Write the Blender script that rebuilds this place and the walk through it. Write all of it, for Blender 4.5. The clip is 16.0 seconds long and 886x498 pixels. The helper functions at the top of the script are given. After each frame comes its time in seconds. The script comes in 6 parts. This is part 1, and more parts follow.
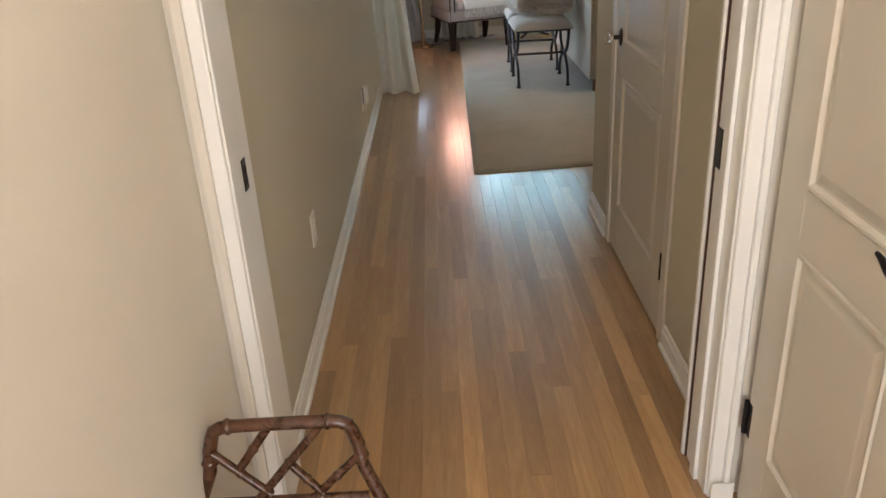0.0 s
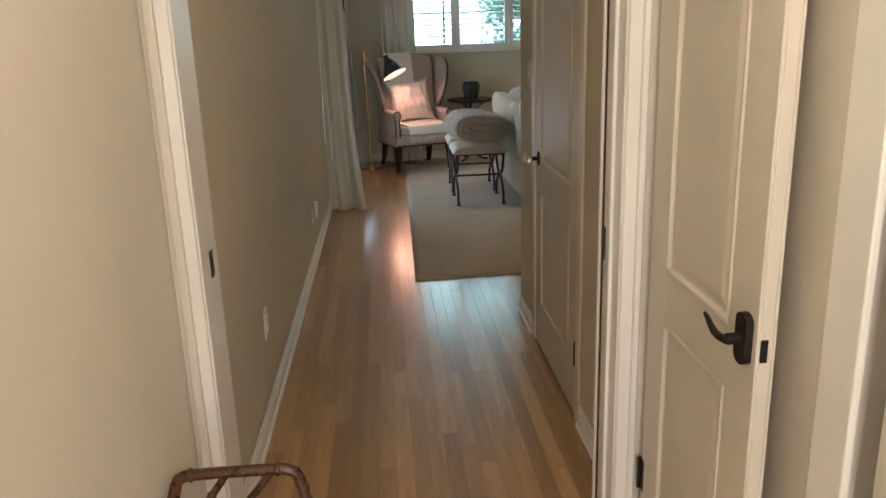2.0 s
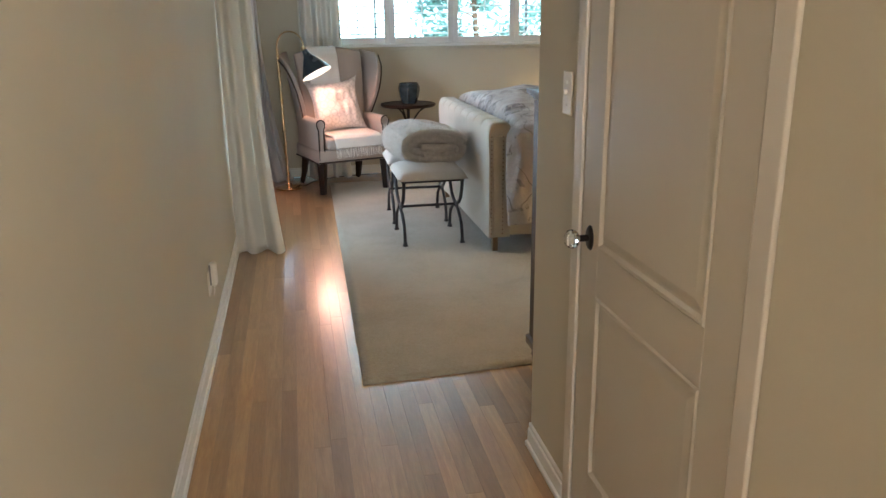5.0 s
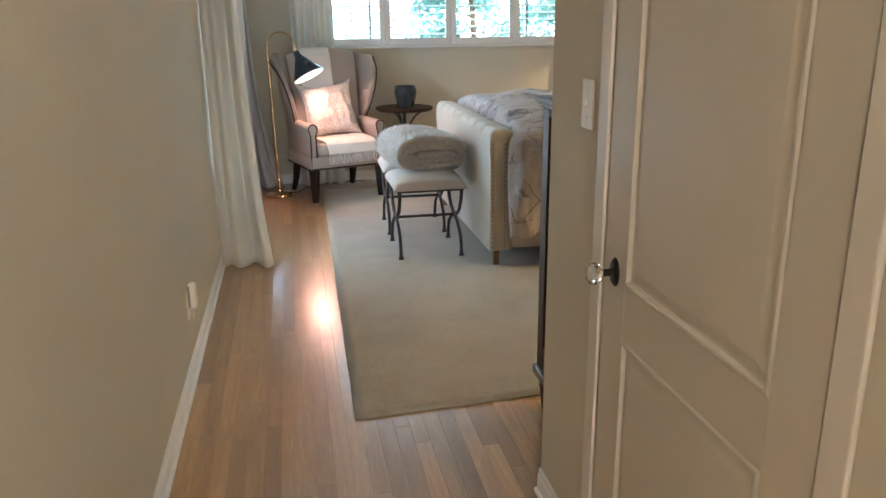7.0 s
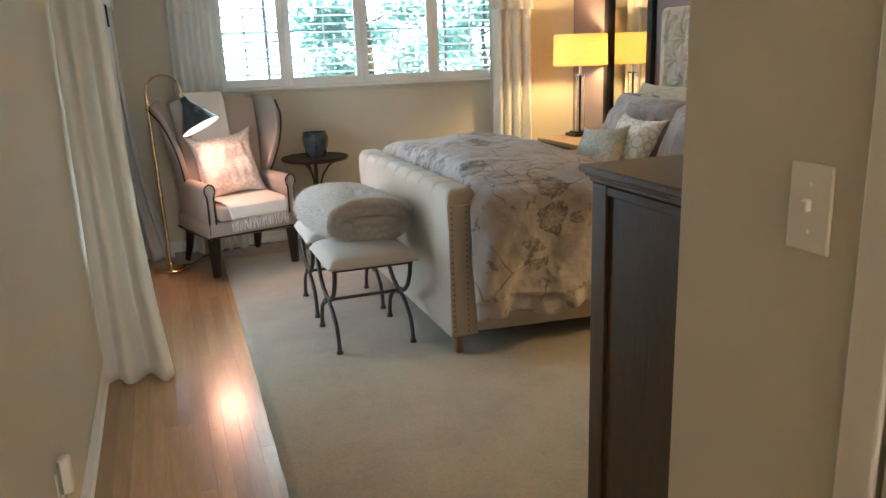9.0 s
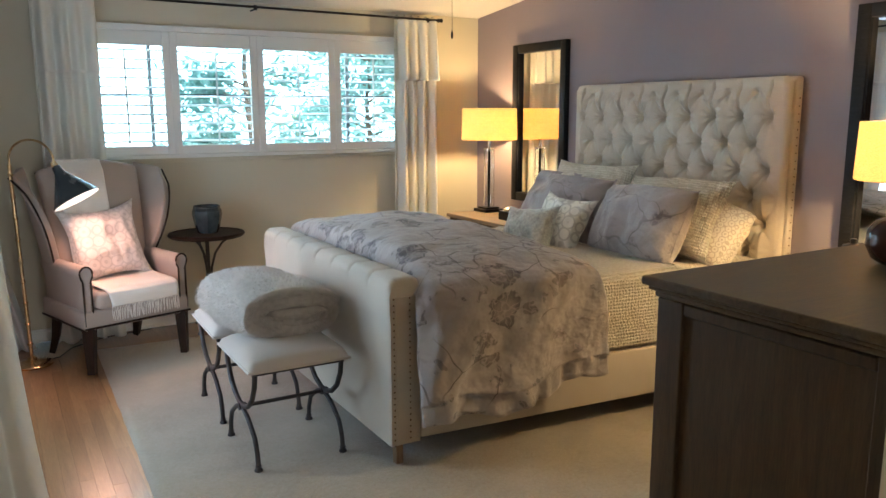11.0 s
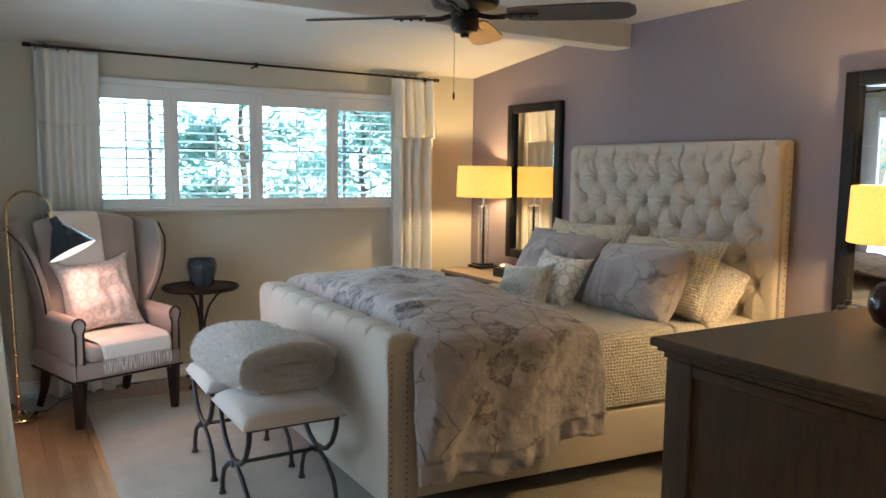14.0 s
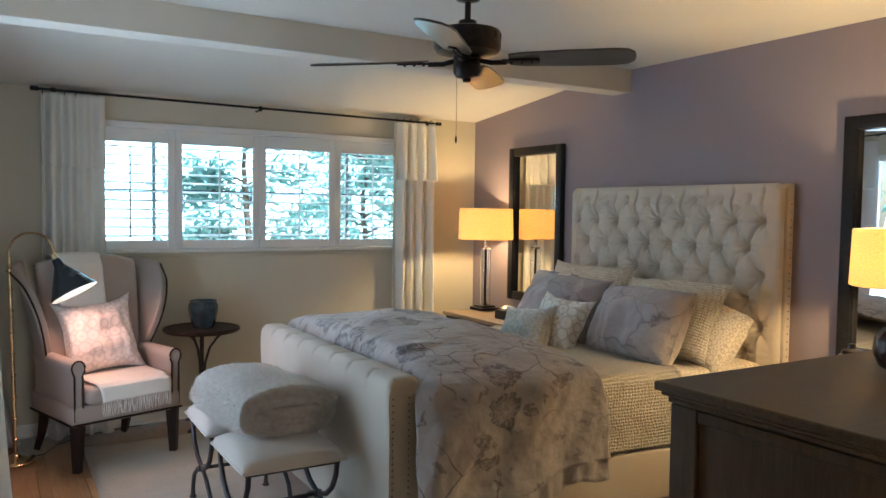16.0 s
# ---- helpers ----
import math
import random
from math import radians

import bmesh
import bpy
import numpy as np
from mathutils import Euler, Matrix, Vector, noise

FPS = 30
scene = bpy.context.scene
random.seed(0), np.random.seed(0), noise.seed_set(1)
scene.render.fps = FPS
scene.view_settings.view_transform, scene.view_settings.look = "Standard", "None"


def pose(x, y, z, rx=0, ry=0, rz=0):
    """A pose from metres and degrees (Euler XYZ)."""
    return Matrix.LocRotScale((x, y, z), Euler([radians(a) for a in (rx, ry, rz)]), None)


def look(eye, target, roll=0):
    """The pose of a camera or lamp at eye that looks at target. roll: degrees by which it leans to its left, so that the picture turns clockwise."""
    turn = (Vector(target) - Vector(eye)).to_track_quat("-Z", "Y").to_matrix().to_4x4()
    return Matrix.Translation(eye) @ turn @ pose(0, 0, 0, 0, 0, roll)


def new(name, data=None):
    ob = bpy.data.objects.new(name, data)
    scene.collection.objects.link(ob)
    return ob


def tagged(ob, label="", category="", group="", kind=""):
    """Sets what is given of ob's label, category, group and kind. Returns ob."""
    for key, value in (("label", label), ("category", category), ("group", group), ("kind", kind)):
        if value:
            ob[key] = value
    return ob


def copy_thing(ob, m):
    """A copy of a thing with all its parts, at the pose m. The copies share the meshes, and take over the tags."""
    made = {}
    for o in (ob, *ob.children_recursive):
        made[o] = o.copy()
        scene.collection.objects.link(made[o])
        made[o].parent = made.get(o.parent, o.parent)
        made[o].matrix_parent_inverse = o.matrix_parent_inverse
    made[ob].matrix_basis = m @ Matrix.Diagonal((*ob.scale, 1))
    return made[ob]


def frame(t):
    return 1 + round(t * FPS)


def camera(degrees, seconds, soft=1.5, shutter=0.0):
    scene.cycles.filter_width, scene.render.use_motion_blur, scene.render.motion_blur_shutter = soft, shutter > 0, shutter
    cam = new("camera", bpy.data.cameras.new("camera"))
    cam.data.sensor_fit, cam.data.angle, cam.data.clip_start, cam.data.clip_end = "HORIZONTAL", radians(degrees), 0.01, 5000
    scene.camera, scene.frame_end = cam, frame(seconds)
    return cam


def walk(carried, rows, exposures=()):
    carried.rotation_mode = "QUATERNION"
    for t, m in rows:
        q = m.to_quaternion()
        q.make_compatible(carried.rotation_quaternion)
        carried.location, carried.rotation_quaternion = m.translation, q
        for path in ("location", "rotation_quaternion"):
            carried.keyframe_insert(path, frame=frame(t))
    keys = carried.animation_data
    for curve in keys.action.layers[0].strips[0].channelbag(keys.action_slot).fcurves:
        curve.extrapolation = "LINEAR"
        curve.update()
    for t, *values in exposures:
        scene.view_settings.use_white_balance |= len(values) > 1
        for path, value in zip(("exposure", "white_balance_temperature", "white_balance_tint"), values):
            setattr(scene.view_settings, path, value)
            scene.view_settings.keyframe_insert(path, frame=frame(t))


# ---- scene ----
cam = camera(59.7, 16.0)
PATH = [
    (0, (0.001, 0.031, 1.397), (-0.013, 1.848, 0.561), -3.3),
    (0.5, (0.007, -0.223, 1.399), (-0.003, 1.648, 0.692), -2.8),
    (1, (0.001, -0.354, 1.427), (0.064, 1.534, 0.772), -2.2),
    (1.5, (0.008, -0.342, 1.435), (0.141, 1.562, 0.839), -2.0),
    (2, (0.032, -0.316, 1.43), (0.165, 1.602, 0.881), -1.9),
    (2.5, (0.022, -0.083, 1.422), (0.155, 1.839, 0.885), -1.6),
    (3, (0.009, 0.237, 1.43), (0.164, 2.156, 0.89), -1.6),
    (3.5, (0.038, 0.565, 1.431), (0.234, 2.479, 0.887), -1.2),
    (4, (0.012, 0.85, 1.42), (0.259, 2.755, 0.864), -0.9),
    (4.2, (-0.003, 0.958, 1.421), (0.284, 2.855, 0.855), -1.2),
    (6.3, (-0.053, 1.237, 1.406), (0.321, 3.115, 0.831), -0.5),
    (6.5, (-0.059, 1.251, 1.402), (0.311, 3.132, 0.829), -0.5),
    (7, (0.007, 1.446, 1.418), (0.369, 3.328, 0.846), -0.6),
    (7.5, (0.037, 1.656, 1.409), (0.404, 3.538, 0.84), -0.8),
    (8, (-0.037, 1.915, 1.419), (0.367, 3.791, 0.854), -1.4),
    (8.5, (-0.085, 2.167, 1.423), (0.466, 4.014, 0.889), -1.6),
    (9, (-0.082, 2.424, 1.438), (0.566, 4.248, 0.934), -2.0),
    (9.5, (-0.098, 2.622, 1.442), (0.656, 4.413, 0.965), -1.9),
    (10, (-0.157, 2.837, 1.457), (0.712, 4.58, 1.0), -2.0),
    (10.2, (-0.185, 2.889, 1.463), (0.737, 4.61, 1.031), -1.5),
    (12.5, (-0.263, 2.965, 1.477), (0.753, 4.665, 1.195), 0.3),
    (13, (-0.278, 2.954, 1.479), (0.74, 4.656, 1.22), 0.6),
    (13.5, (-0.274, 2.957, 1.481), (0.747, 4.661, 1.244), 0.6),
    (14, (-0.278, 2.954, 1.483), (0.747, 4.66, 1.276), 0.7),
    (14.5, (-0.272, 2.956, 1.483), (0.752, 4.665, 1.31), 0.6),
    (15, (-0.273, 2.957, 1.483), (0.753, 4.668, 1.347), 0.7),
    (15.5, (-0.277, 2.956, 1.484), (0.749, 4.669, 1.378), 0.8),
    (16, (-0.28, 2.955, 1.485), (0.744, 4.67, 1.386), 0.8),
]
walk(cam, [(t, look(eye, target, roll)) for t, eye, target, roll in PATH],
     ((0, 0.85, 6250, 10), (0.5, 0.7, 6250, 10), (1, 0.55, 6300, 10), (1.5, 0.48, 6750, 10), (2, 0.43, 6850, 10), (3, 0.62, 6600, 10), (4, 1.0, 6350, 10), (7, 1.4, 6250, 10),
      (8, 1.35, 6600, 10), (8.5, 1.3, 6650, 10), (9.5, 1.14, 6700, 10), (10.2, 1.12, 6450, 10), (12.5, 0.95, 6100, 10), (14, 0.9, 6080, 10), (16, 0.76, 5950, 10)))

# ---- world and lights ----
world = bpy.data.worlds.new("world")
scene.world = world
world.use_nodes = True
wn = world.node_tree
sky = wn.nodes.new("ShaderNodeTexSky")
sky.sky_type = "NISHITA"
sky.sun_disc = False
sky.sun_elevation = radians(48)
sky.sun_rotation = radians(212)
wn.links.new(sky.outputs[0], wn.nodes["Background"].inputs[0])
wn.nodes["Background"].inputs[1].default_value = 0.15

sun = new("sun", bpy.data.lights.new("sun", "SUN"))
sun.data.energy, sun.data.angle, sun.data.color = 5.0, radians(0.5), (1.0, 0.95, 0.86)
sun.matrix_world = look((0, 0, 0), (-0.42, 0.68, -0.8))


def area_lamp(name, eye, target, w, h, power, color):
    d = bpy.data.lights.new(name, "AREA")
    d.shape, d.size, d.size_y, d.energy, d.color = "RECTANGLE", w, h, power, color
    ob = new(name, d)
    ob.matrix_world = look(eye, target)
    return ob


def bulb_lamp(name, at, power, color, radius=0.03):
    d = bpy.data.lights.new(name, "POINT")
    d.energy, d.color, d.shadow_soft_size = power, color, radius
    ob = new(name, d)
    ob.location = at
    return ob


WARM = (1.0, 0.69, 0.33)
area_lamp("sky_light_side", (-0.66, 6.77, 1.15), (1.0, 6.35, 2.15), 0.9, 1.9, 17, (0.64, 0.81, 1.0))
# area lamp added in the unseen back opening, aimed at the left walls
area_lamp("assumed_entry_daylight", (0.33, -2.15, 1.03), (-0.10, 1.5, 1.0), 0.66, 2.0, 20, (1.0, 0.97, 0.96))
bulb_lamp("bulb_left_lamp", (3.07, 7.92, 1.365), 16, WARM, 0.035)
bulb_lamp("bulb_right_lamp", (2.97, 4.686, 1.275), 28, WARM, 0.035)
# added foyer lamp, its fixture stays out of view
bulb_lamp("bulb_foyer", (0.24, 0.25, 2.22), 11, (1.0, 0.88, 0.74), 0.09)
# fill light added for the passage, no lamp is known there
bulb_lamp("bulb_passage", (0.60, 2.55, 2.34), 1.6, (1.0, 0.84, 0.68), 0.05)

# ---- materials ----


def node(nt, kind, **props):
    n = nt.nodes.new(kind)
    for k, v in props.items():
        if k == "operation":
            n.operation = v
        elif k == "blend":
            n.data_type, n.blend_type = "RGBA", v
        elif k in n.inputs:
            n.inputs[k].default_value = v
    return n


def base(name, color, rough=0.6, metal=0.0):
    m = bpy.data.materials.new(name)
    m.use_nodes = True
    b = m.node_tree.nodes["Principled BSDF"]
    b.inputs["Base Color"].default_value = (*color, 1)
    b.inputs["Roughness"].default_value = rough
    b.inputs["Metallic"].default_value = metal
    return m, m.node_tree, b


def coords(nt, scale=(1, 1, 1), kind="Object", spin=(0, 0, 0)):
    c = nt.nodes.new("ShaderNodeTexCoord")
    mp = nt.nodes.new("ShaderNodeMapping")
    mp.inputs["Scale"].default_value = scale
    mp.inputs["Rotation"].default_value = spin
    nt.links.new(c.outputs[kind], mp.inputs["Vector"])
    return mp.outputs["Vector"]


def noise_tex(nt, vec, scale, detail=4.0, rough=0.55, dist=0.0):
    n = nt.nodes.new("ShaderNodeTexNoise")
    n.inputs["Scale"].default_value = scale
    n.inputs["Detail"].default_value = detail
    n.inputs["Roughness"].default_value = rough
    n.inputs["Distortion"].default_value = dist
    if vec is not None:
        nt.links.new(vec, n.inputs["Vector"])
    return n.outputs["Fac"]


def ramp(nt, fac, stops):
    r = nt.nodes.new("ShaderNodeValToRGB")
    el = r.color_ramp.elements
    while len(el) < len(stops):
        el.new(0.5)
    for e, (p, c) in zip(el, stops):
        e.position, e.color = p, (*c, 1)
    nt.links.new(fac, r.inputs["Fac"])
    return r.outputs["Color"]


def mix(nt, kind, fac, a, b):
    n = nt.nodes.new("ShaderNodeMix")
    n.data_type, n.blend_type = "RGBA", kind
    for sock, v in ((n.inputs[0], fac), (n.inputs[6], a), (n.inputs[7], b)):
        if isinstance(v, (int, float)):
            sock.default_value = v
        elif isinstance(v, tuple):
            sock.default_value = (*v, 1)
        else:
            nt.links.new(v, sock)
    return n.outputs[2]


def calc(nt, op, a, b=None):
    n = nt.nodes.new("ShaderNodeMath")
    n.operation = op
    for sock, v in ((n.inputs[0], a), (n.inputs[1], b)):
        if v is None:
            continue
        if isinstance(v, (int, float)):
            sock.default_value = v
        else:
            nt.links.new(v, sock)
    return n.outputs[0]


def bump(nt, b, height, strength, distance=0.01):
    n = nt.nodes.new("ShaderNodeBump")
    n.inputs["Strength"].default_value = strength
    n.inputs["Distance"].default_value = distance
    nt.links.new(height, n.inputs["Height"])
    nt.links.new(n.outputs["Normal"], b.inputs["Normal"])
    return n


def scaled(c, k):
    return tuple(min(1.0, v * k) for v in c)


def plain(name, color, rough=0.6, metal=0.0, vary=0.12, big=2.5, fine=160, relief=0.12):
    """Paint, metal or plastic with soft stains and a fine grain."""
    m, nt, b = base(name, color, rough, metal)
    v = coords(nt)
    col = ramp(nt, noise_tex(nt, v, big, 5), [(0.3, scaled(color, 1 - vary)), (0.7, scaled(color, 1 + vary))])
    nt.links.new(col, b.inputs["Base Color"])
    if relief:
        bump(nt, b, noise_tex(nt, v, fine, 3), relief, 0.002)
    r = calc(nt, "MULTIPLY_ADD", noise_tex(nt, v, big * 4, 4), 0.2)
    r.node.inputs[2].default_value = max(0.02, rough - 0.1)
    nt.links.new(r, b.inputs["Roughness"])
    return m


def fabric(name, color, weave=700, vary=0.1, rough=0.9, sheen=0.25, relief=0.25, folds=0.0, thin=0.0):
    m, nt, b = base(name, color, rough)
    v = coords(nt)
    f = calc(nt, "ADD", noise_tex(nt, v, 3.5, 5), noise_tex(nt, v, weave, 2))
    f = calc(nt, "MULTIPLY", f, 0.5)
    nt.links.new(ramp(nt, f, [(0.3, scaled(color, 1 - vary)), (0.7, scaled(color, 1 + vary))]), b.inputs["Base Color"])
    h = noise_tex(nt, v, weave, 2)
    if folds:
        h = calc(nt, "ADD", calc(nt, "MULTIPLY", noise_tex(nt, v, 9, 3, 0.5, 1.0), folds), calc(nt, "MULTIPLY", h, 0.1))
    bump(nt, b, h, relief, 0.02 if folds else 0.003)
    b.inputs["Sheen Weight"].default_value = sheen
    b.inputs["Sheen Roughness"].default_value = 0.5
    if thin:
        tr = nt.nodes.new("ShaderNodeBsdfTranslucent")
        tr.inputs["Color"].default_value = (*color, 1)
        mx = nt.nodes.new("ShaderNodeMixShader")
        mx.inputs[0].default_value = thin
        nt.links.new(b.outputs[0], mx.inputs[1])
        nt.links.new(tr.outputs[0], mx.inputs[2])
        nt.links.new(mx.outputs[0], nt.nodes["Material Output"].inputs["Surface"])
    return m


def wood(name, dark, light, along=(1, 12, 12), rough=0.4, per_object=False, scale=3.0, coat=0.0):
    m, nt, b = base(name, light, rough)
    v = coords(nt, along)
    if per_object:
        info = nt.nodes.new("ShaderNodeObjectInfo")
        add = nt.nodes.new("ShaderNodeVectorMath")
        add.operation = "ADD"
        sc = nt.nodes.new("ShaderNodeVectorMath")
        sc.operation = "SCALE"
        sc.inputs[0].default_value = (31.0, 57.0, 13.0)
        nt.links.new(info.outputs["Random"], sc.inputs["Scale"])
        nt.links.new(v, add.inputs[0])
        nt.links.new(sc.outputs[0], add.inputs[1])
        v = add.outputs[0]
    g1 = noise_tex(nt, v, scale, 6, 0.6, 1.4)
    g2 = noise_tex(nt, v, scale * 9, 4, 0.6, 0.3)
    f = calc(nt, "ADD", calc(nt, "MULTIPLY", g1, 0.65), calc(nt, "MULTIPLY", g2, 0.35))
    col = ramp(nt, f, [(0.32, dark), (0.5, tuple((a + c) / 2 for a, c in zip(dark, light))), (0.66, light)])
    if per_object:
        tone = ramp(nt, info.outputs["Random"], [(0.0, (0.74, 0.70, 0.66)), (0.3, (0.92, 0.91, 0.89)), (0.7, (1.02, 1.02, 1.0)), (1.0, (1.22, 1.2, 1.14))])
        col = mix(nt, "MULTIPLY", 1.0, col, tone)
    nt.links.new(col, b.inputs["Base Color"])
    bump(nt, b, g2, 0.10, 0.003)
    r = calc(nt, "MULTIPLY_ADD", g1, 0.16)
    r.node.inputs[2].default_value = rough - 0.08
    nt.links.new(r, b.inputs["Roughness"])
    if coat:
        b.inputs["Coat Weight"].default_value = coat
        b.inputs["Coat Roughness"].default_value = 0.2
    return m


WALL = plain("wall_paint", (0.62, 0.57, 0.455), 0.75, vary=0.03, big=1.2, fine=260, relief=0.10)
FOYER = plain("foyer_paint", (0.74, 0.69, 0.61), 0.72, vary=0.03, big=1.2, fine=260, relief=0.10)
MAUVE = plain("mauve_paint", (0.268, 0.216, 0.230), 0.7, vary=0.05, big=1.4, fine=240, relief=0.12)
CEIL = plain("ceiling_paint", (0.74, 0.71, 0.64), 0.85, vary=0.03, big=1.5, fine=120, relief=0.15)
WHITE = plain("white_trim_paint", (0.86, 0.85, 0.82), 0.38, vary=0.03, big=3, fine=180, relief=0.05)
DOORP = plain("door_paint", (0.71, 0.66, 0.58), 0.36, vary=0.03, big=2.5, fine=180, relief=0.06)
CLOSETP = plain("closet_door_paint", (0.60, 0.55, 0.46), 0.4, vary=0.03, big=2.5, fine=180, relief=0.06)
SHUT = plain("shutter_paint", (0.78, 0.77, 0.74), 0.42, vary=0.03, relief=0.04)
IRON = plain("wrought_iron", (0.055, 0.05, 0.05), 0.5, 0.6, vary=0.3, big=30, fine=300, relief=0.3)
BLACK = plain("black_bronze", (0.02, 0.017, 0.016), 0.35, 0.5, vary=0.3, big=40, relief=0.1)
BRASS = plain("aged_brass", (0.72, 0.51, 0.28), 0.25, 1.0, vary=0.15, big=25, relief=0.05)
NAIL = plain("aged_bronze", (0.16, 0.10, 0.055), 0.4, 0.8, vary=0.2, big=40, relief=0.05)
STEEL = plain("dull_silver", (0.55, 0.53, 0.50), 0.22, 1.0, vary=0.1, big=20, relief=0.05)
PLATE = plain("plate_plastic", (0.78, 0.74, 0.66), 0.35, vary=0.02, relief=0.0)
# near-black, puts the shade of holes and slots into the colour
DARKIN = plain("dark_inside", (0.015, 0.012, 0.01), 0.8)
LINEN = fabric("bed_linen_upholstery", (0.51, 0.445, 0.365), 420, 0.10, 0.85, 0.25, 0.3)
STOOLF = fabric("stool_linen", (0.46, 0.41, 0.36), 420, 0.10)
CHAIRF = fabric("chair_leather", (0.38, 0.305, 0.26), 260, 0.07, 0.5, 0.1, 0.12)
CURT = fabric("curtain_linen", (0.84, 0.82, 0.75), 800, 0.05, 0.9, 0.2, 0.15, thin=0.14)
# greyer copy of the curtain cloth, cool daylight put into its colour
CURT_COOL = fabric("curtain_cool_lit", (0.74, 0.74, 0.74), 800, 0.05, 0.9, 0.2, 0.15, thin=0.14)
THROWF = fabric("wool_throw", (0.78, 0.71, 0.64), 600, 0.06, 0.95, 0.4, 0.3)
OAKF = wood("oak_floor", (0.35, 0.205, 0.095), (0.53, 0.33, 0.165), (11, 0.8, 11), 0.33, True, 2.4, 1.0)
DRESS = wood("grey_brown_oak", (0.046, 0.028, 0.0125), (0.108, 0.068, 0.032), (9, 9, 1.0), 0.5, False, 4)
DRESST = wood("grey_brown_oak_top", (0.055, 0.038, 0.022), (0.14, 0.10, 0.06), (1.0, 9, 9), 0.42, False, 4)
NIGHT = wood("light_brown_oak", (0.24, 0.16, 0.09), (0.40, 0.28, 0.17), (9, 1, 9), 0.45, False, 4)
DARKW = wood("dark_walnut", (0.012, 0.006, 0.004), (0.035, 0.017, 0.010), (8, 8, 1), 0.42, False, 5)
LEGW = wood("leg_oak", (0.16, 0.09, 0.045), (0.30, 0.18, 0.10), (8, 8, 1), 0.45, False, 5)
DARKW.node_tree.nodes["Principled BSDF"].inputs["Specular IOR Level"].default_value = 0.2
BAMB = wood("bamboo_brown", (0.035, 0.012, 0.005), (0.115, 0.042, 0.016), (6, 6, 6), 0.28, False, 4, 0.4)
FANW = wood("fan_blade_wood", (0.03, 0.021, 0.016), (0.075, 0.055, 0.042), (1, 10, 10), 0.3, False, 4, 1.0)
FRAMEW = wood("mirror_black_wood", (0.006, 0.006, 0.007), (0.020, 0.019, 0.021), (3, 3, 26), 0.42, False, 6)
FRAMEW.node_tree.nodes["Principled BSDF"].inputs["Specular IOR Level"].default_value = 0.15
SOIL = plain("garden_paving", (0.45, 0.42, 0.38), 0.9, vary=0.3, big=1.5, fine=30, relief=0.5)
BARK = plain("bark", (0.14, 0.10, 0.07), 0.9, vary=0.3, big=8, fine=60, relief=0.6)
STUCCO = plain("stucco", (0.6, 0.56, 0.5), 0.9, vary=0.08, big=1.0, fine=90, relief=0.5)


def glass_mat():
    m, nt, b = base("clear_glass", (0.97, 0.99, 0.98), 0.0)
    b.inputs["Transmission Weight"].default_value = 1.0
    b.inputs["IOR"].default_value = 1.45
    return m


def mirror_mat():
    m, nt, b = base("mirror_glass", (0.86, 0.87, 0.86), 0.01, 1.0)
    return m


def glow_mat(name, color, strength):
    m, nt, b = base(name, color, 0.5)
    b.inputs["Emission Color"].default_value = (*color, 1)
    b.inputs["Emission Strength"].default_value = strength
    return m


def shade_mat():
    """Woven lampshade cloth that lets the bulb's light through."""
    m, nt, b = base("lampshade_linen", (0.80, 0.66, 0.46), 0.9)
    tr = nt.nodes.new("ShaderNodeBsdfTranslucent")
    v = coords(nt, (1, 1, 4))
    col = ramp(nt, noise_tex(nt, v, 90, 3, 0.6), [(0.3, (0.52, 0.38, 0.21)), (0.7, (0.66, 0.52, 0.33))])
    nt.links.new(col, tr.inputs["Color"])
    nt.links.new(col, b.inputs["Base Color"])
    mx = nt.nodes.new("ShaderNodeMixShader")
    mx.inputs[0].default_value = 0.55
    nt.links.new(b.outputs[0], mx.inputs[1])
    nt.links.new(tr.outputs[0], mx.inputs[2])
    nt.links.new(mx.outputs[0], nt.nodes["Material Output"].inputs["Surface"])
    return m


def rug_mat():
    m, nt, b = base("rug_wool", (0.55, 0.50, 0.42), 0.95)
    v = coords(nt)
    f = calc(nt, "ADD", calc(nt, "MULTIPLY", noise_tex(nt, v, 2.6, 7, 0.7), 0.52), calc(nt, "MULTIPLY", noise_tex(nt, v, 70, 4, 0.7), 0.48))
    nt.links.new(ramp(nt, f, [(0.34, (0.29, 0.25, 0.185)), (0.52, (0.395, 0.345, 0.265)), (0.68, (0.47, 0.415, 0.325))]), b.inputs["Base Color"])
    bump(nt, b, noise_tex(nt, v, 320, 3, 0.7), 0.5, 0.006)
    b.inputs["Sheen Weight"].default_value = 0.3
    return m


def ring_mat(name, ground, ink, scale, kind="Object"):
    """Cloth printed with rows of rounded rings."""
    m, nt, b = base(name, ground, 0.9)
    v = coords(nt, (1, 1, 1), kind)
    vor = nt.nodes.new("ShaderNodeTexVoronoi")
    vor.inputs["Scale"].default_value = scale
    vor.inputs["Randomness"].default_value = 0.15
    nt.links.new(v, vor.inputs["Vector"])
    w = calc(nt, "SINE", calc(nt, "MULTIPLY", vor.outputs["Distance"], 15.0))
    col = ramp(nt, w, [(0.45, ground), (0.6, ink)])
    col = mix(nt, "MIX", calc(nt, "MULTIPLY", noise_tex(nt, v, 40, 3), 0.5), col, ground)
    nt.links.new(col, b.inputs["Base Color"])
    bump(nt, b, noise_tex(nt, v, 12, 3, 0.5, 0.8), 0.35, 0.02)
    b.inputs["Sheen Weight"].default_value = 0.2
    return m


